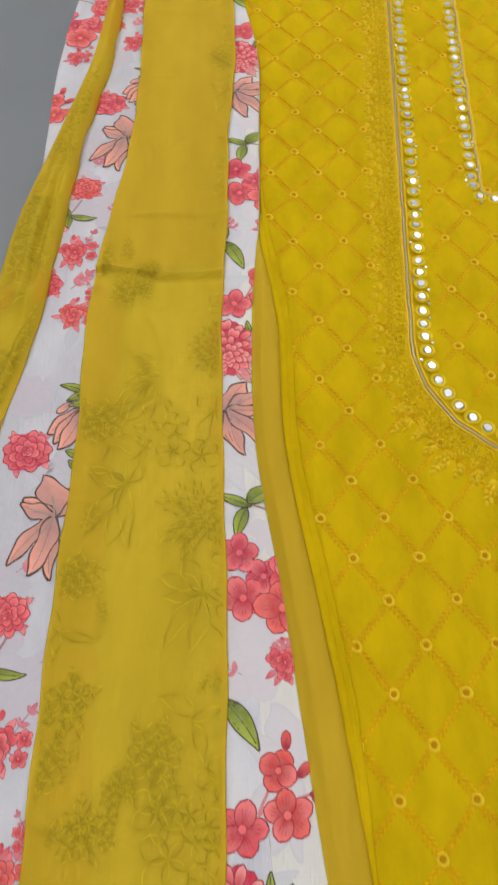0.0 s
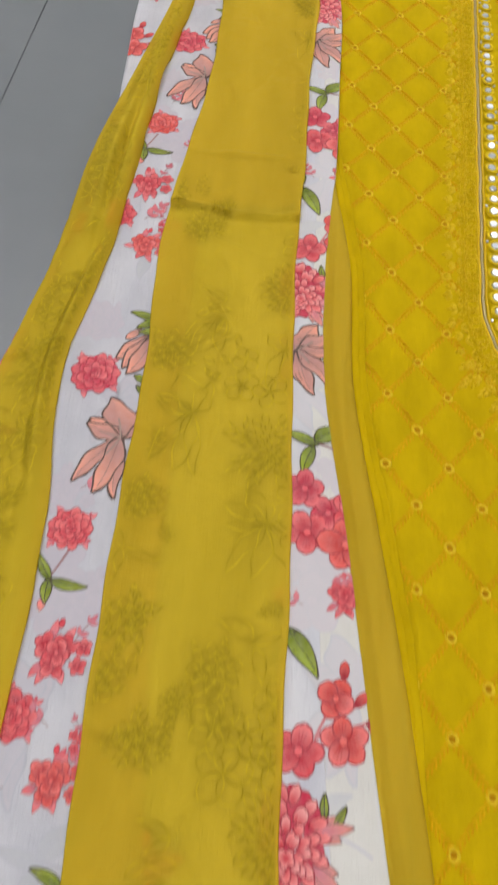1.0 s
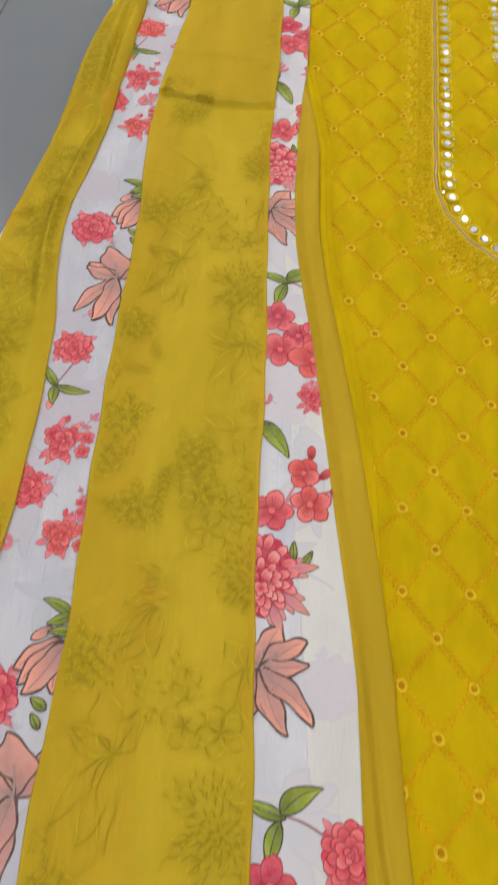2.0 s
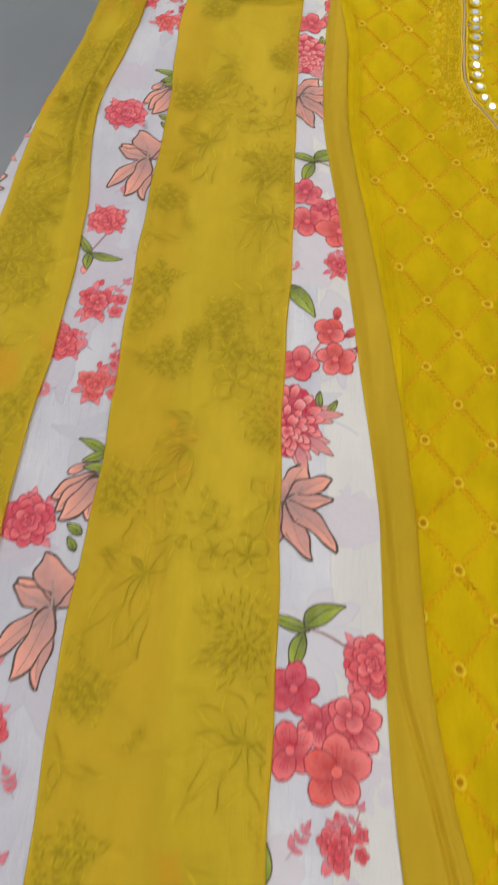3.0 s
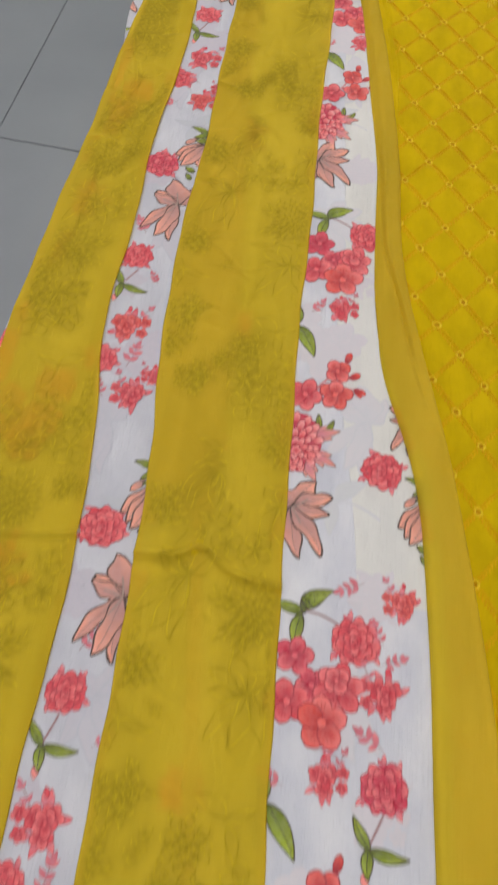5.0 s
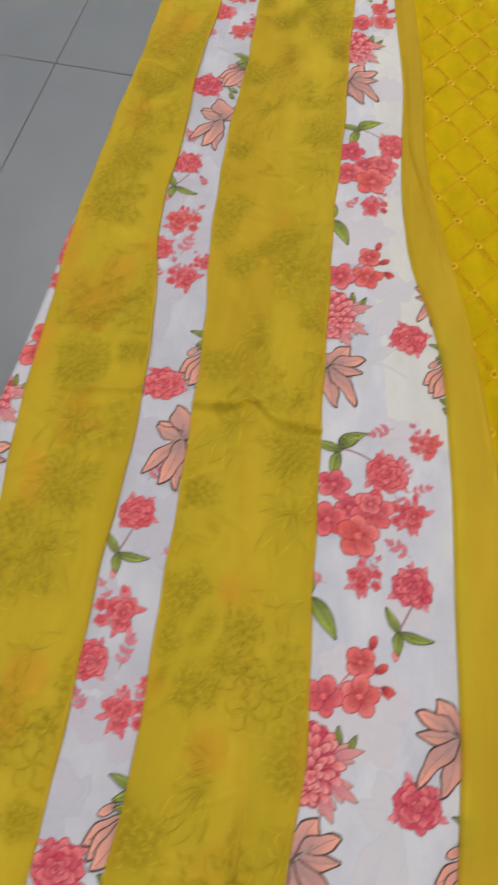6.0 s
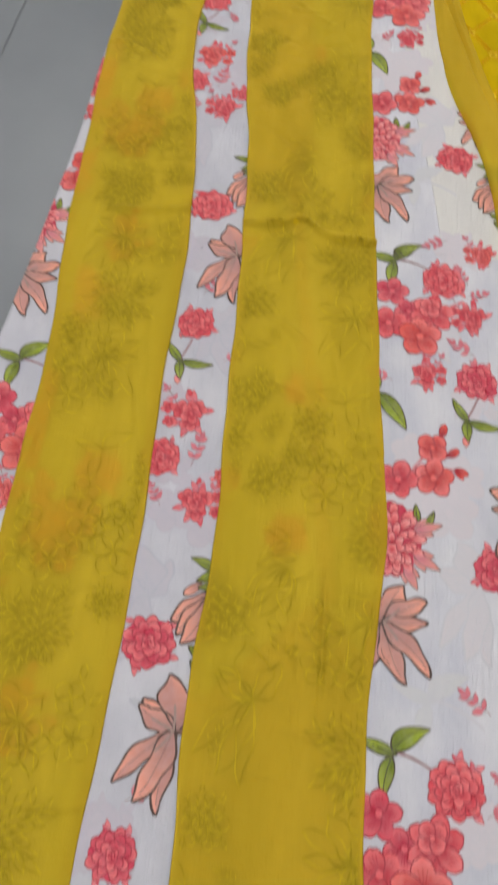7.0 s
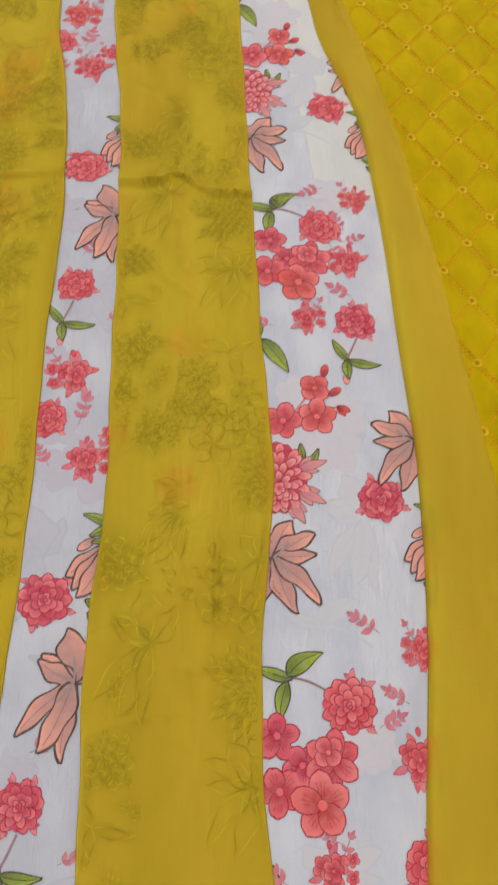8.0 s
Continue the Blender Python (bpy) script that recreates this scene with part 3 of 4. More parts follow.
def half_lily(k, rnd, r=0.024):
    for a, ln, wd, bend, hook, lev in ((126, .7, .5, .1, .1, 1), (72, .95, .58, -.10, -.12, 1), (30, 1.12, .46, .06, -.12, 2), (2, 1.0, .30, -.1, .1, 3), (-44, 1.5, .40, .06, -.14, 4), (-78, 1.36, .46, .02, .12, 3), (-116, 1.2, .4, .05, .1, 2)):
        k.petal((0, 0), a, r * ln, r * wd, PEACH_D, PEACH, SOOT, lev, "lily", bend, hook, .20, .00095, 20, vein=(.0004, mix3(PEACH_D, SOOT, .3)))
    for a in (-50, 40):
        e = (r * .5 * math.cos(radians(a)), r * .5 * math.sin(radians(a)))
        k.stroke(((0, 0), (e[0] * .5 + .001, e[1] * .5), e), .0012, (.36, .25, .22), 6)


def tulip(k, rnd, r=0.031):
    neck = (r * .48, r * .20)
    for a, ln, wd, bend, hook, lev in ((262, .80, .34, .04, .06, 1), (206, .88, .40, .10, .02, 2), (222, .94, .34, .06, .08, 3), (246, 1.0, .40, -.04, -.08, 4)):
        k.petal(neck, a, r * ln, r * wd, PEACH_D, PEACH, SOOT, lev, "lily", bend, hook, .14, .00095, 18, vein=(.00045, mix3(PEACH_D, SOOT, .45)))
    joint = (r * .48, r * .70)
    k.stroke((neck, (r * .56, r * .45), joint), .0011, (.20, .22, .06), 0)
    k.stroke((joint, (r * .7, r * .60), (r * .95, r * .55)), .0013, (.13, .14, .05), 0)
    leaf(k, joint, 146, r * .56, r * .17, .16, 1)
    leaf(k, joint, 214, r * .42, r * .16, -.08, 1)
    leaf(k, (r * .62, r * .40), 176, r * .46, r * .16, .10, 1)
    k.petal((r * .20, r * .44), 216, r * .38, r * .20, PEACH_D, PEACH, SOOT, 0, "round", n=8, lw=.0006)
    leaf(k, (r * .40, -r * .86), 152, r * .30, r * .16, 0)
    leaf(k, (r * .36, -r * 1.16), 128, r * .26, r * .12, 0)


def sprig(k, rnd, r=0.017):
    k.stroke(((0, 0), (r * .8, -r * .1), (r * 1.5, -r * .7)), .0013, STALK, 0)
    leaf(k, (-r * .05, r * .05), 52, r * 1.25, r * .62, -.30, 2)
    leaf(k, (r * .05, -r * .05), 166, r * 1.25, r * .34, -.06, 1)
    leaf(k, (-r * .10, -r * .15), 246, r * 1.15, r * .46, .14, 1)


def stem_leaves(k, rnd, r=0.016):
    k.stroke(((r * .5, r * 1.25), (r * .2, r * .6), (-r * .1, r * .1)), .0014, STALK, 0)
    leaf(k, (0, r * .1), -20, r * 1.35, r * .36, .16, 1)
    leaf(k, (0, r * .1), 128, r * 1.1, r * .34, -.08)
    leaf(k, (-r * .05, r * .1), 262, r * .85, r * .38, .1, 2)
    k.petal((-r * .15, -r * .6), 268, r * .42, r * .28, PALE, mix3(PEACH, PALE, .5), (.42, .12, .12), 0, "leaf", n=7, lw=.0004)


def cluster(k, rnd, r=0.0138):
    tone = rnd.choice((CORAL, SCARLET, CORAL))
    for a in (100, 75, 215, 250, 285, 20):
        b = radians(a + rnd.uniform(-14, 14))
        k.petal((r * .55 * math.cos(b), r * .55 * math.sin(b)), math.degrees(b) + rnd.uniform(-25, 25), r * rnd.uniform(.5, .72), r * .30, ROSE_MIST, mix3(PALE, CORAL, rnd.random()), (.45, .08, .12), 0, "leaf", rnd.uniform(-.15, .15), n=7, lw=.0003)
    for d, a, g in ((.42, 150, .52), (.38, 40, .50), (.40, 270, .52), (.05, 0, .52)):
        at = (r * d * math.cos(radians(a)), r * d * math.sin(radians(a)))
        blossom(k, rnd, r * g, at, rnd.uniform(0, 72), tone, 1 + 3 * (d < .1), 5)
    side = rnd.choice((-1, 1))
    for d, a, g in ((1.05, 18, .34), (.98, -22, .33)):
        at = (side * r * d * math.cos(radians(a)), r * d * math.sin(radians(a)))
        k.stroke(((0, 0), (at[0] * .5, at[1] * .3), at), .0006, STALK, 0)
        blossom(k, rnd, r * g, at, rnd.uniform(0, 72), tone, 1, 5)
    k.petal((0, r * .9), 85 + rnd.uniform(-20, 20), r * .34, r * .26, CORAL, CORAL, DEEP, 1, "round", n=7, lw=.0003)
    frond(k, rnd, (side * r * .6, r * .5), 58 if side > 0 else 122, r * .9, 2, r * .36)


def spray(k, rnd, r=0.0185, turn=None):
    turn = rnd.choice((25, 55, 75, 115, 150, 200)) if turn is None else turn
    frond(k, rnd, (0, 0), turn, r * 1.25, 3, r * .50)


def chrysanthemum(k, rnd, r=0.0185):
    filler(k, r * .98, 1.3, mix3(RUBY, DEEP, .2), DEEP, 0.1, lobes=15)
    for ring, (count, rad, ln) in enumerate(((14, .60, .50), (12, .42, .46), (10, .26, .40), (8, .12, .34), (5, .0, .22))):
        for i in range(count):
            a = 360 * i / count + 13 * ring + rnd.uniform(-8, 8)
            at = (r * rad * math.cos(radians(a)), r * rad * 1.3 * math.sin(radians(a)) - r * .10 * ring)
            k.petal(at, a + rnd.uniform(-14, 14), r * ln * rnd.uniform(.9, 1.1), r * (.36 - .03 * ring), mix3(CORAL, DEEP, .25), mix3(PALE, (.86, .42, .40), rnd.uniform(0, .8)), DEEP, ring + 1, n=7, lw=.0005)
    for a, ln in ((14, .95), (-30, .95), (-62, .8)):
        at = (r * .8 * math.cos(radians(a)), r * 1.05 * math.sin(radians(a)))
        for d in (-26, 0, 26):
            k.petal(at, a + d - 8, r * ln * (1 - abs(d) / 80), r * .30, ROSE_MIST, mix3(PEACH, ROSE_MIST, .4), (.24, .13, .12), 0 + (d == 0), "leaf", .06, n=8)
    leaf(k, (r * .95, r * .55), 100, r * .55, r * .2, -.1)
    leaf(k, (r * 1.15, r * .35), 48, r * .6, r * .2, .1)


def bud_stem(k, rnd, r=0.012):
    for dx, dy, ang in ((1.5, 2.3, 80), (1.9, 1.2, 40), (2.3, .5, -10)):
        k.stroke(((0, 0), (dx * r * .5, dy * r * .5), (dx * r, dy * r)), .0014, (.62, .22, .24), 0)
        k.petal((dx * r * .94, dy * r * .94), ang, r * .72, r * .50, DEEP, SCARLET, DEEP, 1, "round", n=8, lw=.0004)
    k.petal((2.25 * r, .5 * r), -50, r * .6, r * .34, DEEP, SCARLET, DEEP, 1, "leaf", n=8, lw=.0004)
    blossom(k, rnd, r * 1.02, (r * 1.15, -.15 * r), 20, SCARLET, 2)
    blossom(k, rnd, r * .80, (r * 1.0, 1.45 * r), 50, SCARLET, 2, 4)


def leaf_pair(k, rnd, r=0.02):
    leaf(k, (-r * .2, r * .2), -52, r * 1.5, r * .50, -.1, 1)
    leaf(k, (-r * .3, r * .3), 80, r * .8, r * .34, .1)
    leaf(k, (-r * .3, 0), 255, r * .9, r * .3, .1)


def posy(k, rnd, r=0.0138):
    blossom(k, rnd, r * .90, (-r * 1.27, r * 1.45), 10, RUBY, 1)
    blossom(k, rnd, r * .80, (-r * .35, r * .35), 50, RUBY, 0, 5)
    blossom(k, rnd, r * .98, (-r * 1.3, -r * .5), 40, CORAL, 1)
    blossom(k, rnd, r * 1.14, (r * .87, r * .43), 22, CORAL, 2, 6)
    blossom(k, rnd, r * .62, (r * .70, r * .75), 40, mix3(CORAL, PALE, .3), 4, 4)
    blossom(k, rnd, r * 1.22, (r * .30, -r * 1.05), 92, SCARLET, 6)


# motif, x and y from the column's anchor, size factor
COLUMN_A = (
    (peony, 0, 0, 1.0), (tulip, .019, .022, 1.0), (lily, .022, -.045, 1.05), (spray, .002, -.080, .7), (peony, 0, -.105, .84),
    (stem_leaves, -.006, -.137, .95), (spray, .022, -.132, .5), (cluster, .004, -.174, 1.05), (peony, -.012, -.206, .85), (spray, .008, -.210, .8),
    (cluster, .030, -.216, .6), (cluster, .014, -.234, .95), (spray, -.008, -.238, .6),
)
COLUMN_B = (
    (bud_stem, -.018, .148, 1.05), (blossom, -.026, .142, 1.1), (chrysanthemum, -.031, .104, 1.0), (half_lily, -.031, .054, 1.05), (sprig, -.019, -.013, 1.0),
    (peony, .014, -.028, 1.0), (posy, -.008, -.062, 1.0), (spray, .030, -.040, .6), (cluster, -.003, -.106, .8), (spray, -.026, -.112, .6),
    (spray, .004, -.094, .5),
)
COLUMN_C = (
    (peony, 0, 0, .95), (tulip, .020, -.030, .95), (spray, -.008, -.080, .7), (cluster, .018, -.090, .8), (spray, .006, -.118, .6), (cluster, .008, -.146, .95),
    (spray, .008, -.176, .7), (peony, .009, -.196, .92), (stem_leaves, .002, -.228, 1.0), (half_lily, .040, -.284, -1.05),
)
MOTIF_NAME = {peony: "peony", tulip: "tulip", lily: "lily", half_lily: "lily", spray: "spray", stem_leaves: "leaf_stem", cluster: "flower_cluster", bud_stem: "bud", blossom: "blossom", chrysanthemum: "chrysanthemum", sprig: "leaf_sprig", posy: "posy", leaf_pair: "leaf_pair"}
serial = 0


def lay_motif(kind, x, y, size, low, high, top=None, parent=None, pale=None, ghost=None):
    """Paint one motif round (x, y) and press it onto the cloth between two edges. ghost: the colour of the bare outlines that show in chiffon."""
    global serial
    serial += 1
    rnd = random.Random(serial)
    k = Ink(ghost)
    kind(k, rnd)
    if not k.v:
        return
    v = np.concatenate(k.v)
    c, h = np.concatenate(k.c), np.concatenate(k.h)
    if pale is not None:
        c, h = c * .07 + np.array(pale) * .93, h * .3 - 5
    a = radians(rnd.uniform(-7, 7))
    px_, py_ = v[:, 0] * size, v[:, 1] * abs(size)
    X = x + math.cos(a) * px_ - math.sin(a) * py_
    Y = y + math.sin(a) * px_ + math.cos(a) * py_
    Y = np.clip(Y, -0.99, 0.99)
    lo, hi = low(Y), high(Y)
    if not ((X > lo) & (X < hi)).any():
        return
    X = np.clip(X, lo, hi)
    Z = (top or print_z)(X, Y) + (0.0005 if top is None else 0.0004) + 0.00003 * h
    f = np.array(k.f)
    area = np.ptp(X[f], axis=1)
    f = f[area > 1e-6]
    if len(f) == 0:
        return
    ob = mesh_object(MOTIF_NAME[kind] + "_print", np.stack([X, Y, Z], -1).tolist(), f.tolist(), INK if ghost is None else GHOST_INK, parent or floral, False)
    at = ob.data.color_attributes.new("ink", "FLOAT_COLOR", "POINT")
    at.data.foreach_set("color", np.concatenate([c, np.ones((len(c), 1))], 1).astype(np.float32).ravel())


def between(a, da, b, db):
    return (lambda y: edge(a, y) + da), (lambda y: edge(b, y) + db)


def shift_a(y, at):
    m = lambda q: float(edge("left_inner", q) + edge("mid_left", q)) / 2
    return m(y) - m(at)


# white panel between the chiffon bands
lo, hi = between("left_inner", -.012, "mid_left", .012)
for y0, x0 in ((0.97, -.17), (0.645, -.187), (0.300, -.214), (-0.021, -.221), (-0.357, -.200), (-0.676, -.2), (-1.0, -.2)):
    for kind, dx, dy, s in COLUMN_A:
        if -0.97 < y0 + dy < 0.97:
            lay_motif(kind, x0 + dx + shift_a(y0 + dy, y0), y0 + dy, s, lo, hi)
# panel beside the central band
lo, hi = (lambda y: edge("mid_right", y) - .010), (lambda y: step_x(y) - .0006)
for y0 in (0.92, 0.595, 0.270, -0.056, -0.383, -0.707, -1.03):
    for kind, dx, dy, s in COLUMN_B:
        y = y0 + dy
        if -0.97 < y < 0.97:
            lay_motif(kind, float(edge("mid_right", y)) + .034 + dx, y, s, lo, hi)
    y = y0 + .198
    if -0.97 < y < 0.97:
        lay_motif(leaf_pair, float(edge("mid_right", y)) + .003, y, 1.0, lo, hi)
# panel that comes out from under it
lo, hi = (lambda y: edge("mid_right", y)), (lambda y: step_x(y) - .0006)
for y0, x0 in ((0.035, -.012), (-0.294, -.015), (-0.617, .001), (-0.94, -.01)):
    for kind, dx, dy, s in COLUMN_C:
        if -0.97 < y0 + dy < -0.20:
            lay_motif(kind, x0 + dx, y0 + dy, s, lo, hi)
lay_motif(half_lily, .010, -.252, -0.85, lo, hi)
# outer panel on the tiles
lo, hi = between("print_outer", .001, "left_outer", .012)
for y0 in (0.82, 0.486, 0.160, -0.166, -0.490, -0.815):
    for kind, dx, dy, s in COLUMN_B:
        y = y0 + dy
        if -0.97 < y < 0.97:
            lay_motif(kind, -.300 + dx + float(edge("left_outer", y) + .305) * .8, y, s, lo, hi)
# pale print of the layer below showing through the white crepe
for i in range(30):
    y = 0.90 - 0.062 * i
    q = (posy, lily, sprig, peony, half_lily, cluster)[(i * 7) % 6]
    lay_motif(q, float(edge("left_inner", y) + edge("mid_left", y)) / 2 + .012 * (-1) ** i, y, 1.1, *between("left_inner", -.01, "mid_left", .01), pale=(.53, .54, .61))
    lay_motif(q, float(edge("mid_right", y) + edge("right_inner", y)) / 2 - .012 * (-1) ** i, y + .02, 1.1, lambda t: edge("mid_right", t) - .008, lambda t: step_x(t) - .001, pale=(.635, .64, .685))
# the same print goes on under the chiffon, faded by it
FADED = (0.41, 0.302, 0.010)
lo, hi = between("mid_left", .003, "mid_right", -.003)
for y0 in (0.92, 0.595, 0.270, -0.056, -0.383, -0.707):
    for kind, dx, dy, s in COLUMN_B:
        y = y0 + dy
        if not -0.95 < y < 0.97:
            continue
        lay_motif(kind, float(edge("mid_right", y)) + .026 + dx, y, s, lo, hi, mid_z, mid_band, ghost=FADED)
        if kind not in (cluster, spray) and y < .43:
            lay_motif(kind, float(edge("mid_right", y)) - .030 - .6 * dx, y - .12, -s, lo, hi, mid_z, mid_band, ghost=FADED)
for y0 in (0.645, 0.300, -0.021, -0.357, -0.676):
    for kind, dx, dy, s in COLUMN_A:
        y = y0 + dy
        if -0.95 < y < 0.44:
            lay_motif(kind, float(edge("mid_left", y)) + .014 + dx, y + .02, 1.1 * s, lo, hi, mid_z, mid_band, ghost=FADED)
lo, hi = between("left_outer", .006, "left_inner", -.003)
for y0 in (0.425, 0.1, -0.226, -0.55, -0.877):
    for kind, dx, dy, s in COLUMN_B:
        y = float(np.clip(y0 + dy, -.96, .96))
        lay_motif(kind, float(edge("left_inner", y)) - .012 + dx, y, s, lo, hi, left_z, left_band, ghost=FADED)
        if kind not in (cluster, spray):
            lay_motif(kind, float(edge("left_outer", y)) + .022 - .5 * dx, y + .1, -s, lo, hi, left_z, left_band, ghost=FADED)
# strong flowers of the layer below glow orange through the bands
for y0 in (-0.076, -0.4):
    lo, hi = between("mid_left", .013, "mid_right", -.013)
    for kind, dx, dy, s in (COLUMN_B[2], COLUMN_A[4], COLUMN_A[8]):
        y = y0 + dy
        lay_motif(kind, float(edge("mid_right", y)) - .050 + dx * .8, y, s, lo, hi)
for y0 in (0.1, -0.226, -0.55, -0.877):
    lo, hi = between("left_outer", .013, "left_inner", -.013)
    for kind, dx, dy, s in (COLUMN_B[2], COLUMN_B[5], COLUMN_B[6], COLUMN_B[0]):
        y = float(np.clip(y0 + dy, -.96, .96))
        lay_motif(kind, float(edge("left_inner", y)) - .045 + dx * .9, y, s, lo, hi)

# ---- kurta ----
kurta = tagged(new("kurta"), "yellow cotton kurta with diamond stitching and a mirror-work yoke, laid flat", "kurta")
xs = np.concatenate([np.arange(-0.076, 0.16, 0.0022), np.arange(0.16, 0.46, 0.006)])
ysk = np.arange(-0.9, 1.0, 0.003)
X, Y = np.meshgrid(xs, ysk)
Z = kurta_z(X, Y)
Z[:, -1] -= 0.003
cloth = sheet("cotton_body", X, Y, Z, YELLOW_COTTON, kurta, "yellow cotton panel")


def seam_edge(y, off):
    """Edge of the kurta's side seam, which slips under the chiffon fold at its lower end."""
    return edge("right_outer", y) + off - 0.010 * smooth_step(0.16, 0.0, y)


for _a, _w in ((.0012, .0040), (.0058, .0034)):
    ribbon("side_seam", lambda y: seam_edge(y, _a - .002), lambda y: seam_edge(y, _a + _w * smooth_step(.6, .46, y)), lambda x, y: kurta_z(x, y) + .0026, YELLOW_COTTON, kurta, 0.0, 0.60, "folded seam at the side of the kurta", nx=10, roll=.0016, drop=.0022, under=.001)



def lattice(r, c):
    return -0.027 + LAT_X * (c + 0.5 * (r % 2)) - LAT_S * r, 0.249 - LAT_Y * r


def centre_x(y):
    return 0.1825 + 0.080 * (y - 0.55)


def u_curve(half, bottom, radius, top, pitch):
    """Points and outward directions along a U with rounded corners, in the yoke's own frame."""
    pts, nrm = [], []
    straight = max(0.0, top - (bottom + radius))
    n = round(straight / pitch)
    for i in range(n):
        pts.append((-half, top - i * straight / n)), nrm.append((-1, 0))
    arc = int(math.pi / 2 * radius / pitch)
    for i in range(arc + 1):
        a = math.pi + (math.pi / 2) * i / arc
        pts.append((-half + radius + radius * math.cos(a), bottom + radius + radius * math.sin(a))), nrm.append((math.cos(a), math.sin(a)))
    flat = int((2 * half - 2 * radius) / pitch / 2)
    for i in range(1, flat + 1):
        pts.append((-half + radius + i * pitch, bottom)), nrm.append((0, -1))
    both = [(p, q) for p, q in zip(pts, nrm)]
    both += [((-p[0], p[1]), (-q[0], q[1])) for p, q in reversed(both[:-1])]
    return both


def to_cloth(p, lift=0.0):
    y = p[1] + 0.02 * p[0]
    x = centre_x(y) + p[0]
    return x, y, float(kurta_z(x, y)) + lift


# chips of thread: a low six-sided lens, joined by the thousand
def chips(name, items, mat, parent, label):
    """items: x, y, z, angle, length, width, height."""
    t = np.array(items)
    ang = np.linspace(0, 2 * np.pi, 7)[:-1]
    ring = np.stack([np.cos(ang), np.sin(ang), np.zeros(6)], -1)
    shape = np.concatenate([ring, ring * [.55, .55, 0] + [0, 0, .8], [[0, 0, 1.0]]])
    n = len(shape)
    lx = shape[None, :, 0] * t[:, 4:5] / 2
    ly = shape[None, :, 1] * t[:, 5:6] / 2
    lz = shape[None, :, 2] * t[:, 6:7]
    ca, sa = np.cos(t[:, 3:4]), np.sin(t[:, 3:4])
    V = np.stack([t[:, 0:1] + ca * lx - sa * ly, t[:, 1:2] + sa * lx + ca * ly, t[:, 2:3] + lz], -1).reshape(-1, 3)
    faces = [(i, (i + 1) % 6, 6 + (i + 1) % 6, 6 + i) for i in range(6)]
    tris = [(6 + i, 6 + (i + 1) % 6, 12) for i in range(6)]
    F = []
    for k in range(len(t)):
        o = k * n
        F += [tuple(q + o for q in f) for f in faces] + [tuple(q + o for q in f) for f in tris]
    return tagged(mesh_object(name, V.tolist(), F, mat, parent, True, label), kind="stuff")


rnd = random.Random(5)
OUTER = dict(half=0.112, bottom=0.292, radius=0.094)


def in_yoke(x, y, grow):
    u = x - centre_x(y)
    h, b, r = OUTER["half"] + grow, OUTER["bottom"] - grow, OUTER["radius"] + grow
    if abs(u) > h or y < b:
        return False
    if y < b + r and abs(u) > h - r:
        return (abs(u) - (h - r)) ** 2 + (y - b - r) ** 2 < r * r
    return True


stitches, eyelets = [], []
for r in range(-27, 44):
    for c in range(-3, 9):
        x, y = lattice(r, c)
        if not -0.07 < x < 0.30 or not -0.88 < y < 0.95:
            continue
        band = in_yoke(x, y, 0.026) and not in_yoke(x, y, -0.012)
        if not band:
            eyelets.append((x, y))
        for sgn in (-1, 1):
            x2, y2 = x + sgn * LAT_X / 2 - LAT_S, y - LAT_Y
            ln = math.hypot(x2 - x, y2 - y)
            ang = math.atan2(y2 - y, x2 - x)
            n = 20
            for i in range(2, n - 1):
                f = (i + .5) / n
                a, b = x + (x2 - x) * f, y + (y2 - y) * f
                if in_yoke(a, b, 0.026) and not in_yoke(a, b, -0.012):
                    continue
                side = 1 if i % 2 else -1
                w = 0.0015 if sgn > 0 else 0.0011
                a += -math.sin(ang) * side * w + rnd.uniform(-.0002, .0002)
                b += math.cos(ang) * side * w + rnd.uniform(-.0002, .0002)
                stitches.append((a, b, float(kurta_z(a, b)) - .0001, ang + side * (0.9 if sgn > 0 else .45) + rnd.uniform(-.3, .3), .0047 if sgn > 0 else .0042, .0016, .0012 if sgn > 0 else .0009))
chips("diamond_stitching", stitches, ORANGE_THREAD, kurta, "orange-yellow diamond stitching")

# yoke: lace, cord, mirrors
lace = []


def lace_chip(p, q, d, along, ang, ln, wd, ht):
    x, y = p[0] + q[0] * d - q[1] * along, p[1] + q[1] * d + q[0] * along
    X_, Y_, Z_ = to_cloth((x, y))
    X_, Y_ = X_ + rnd.uniform(-.0005, .0005), Y_ + rnd.uniform(-.0006, .0006)
    lace.append((X_, Y_, Z_ - .0002, math.atan2(q[1], q[0]) + ang + rnd.uniform(-.2, .2), ln * 1.2, wd * 1.35, 1.35 * ht * rnd.uniform(.7, 1.25)))


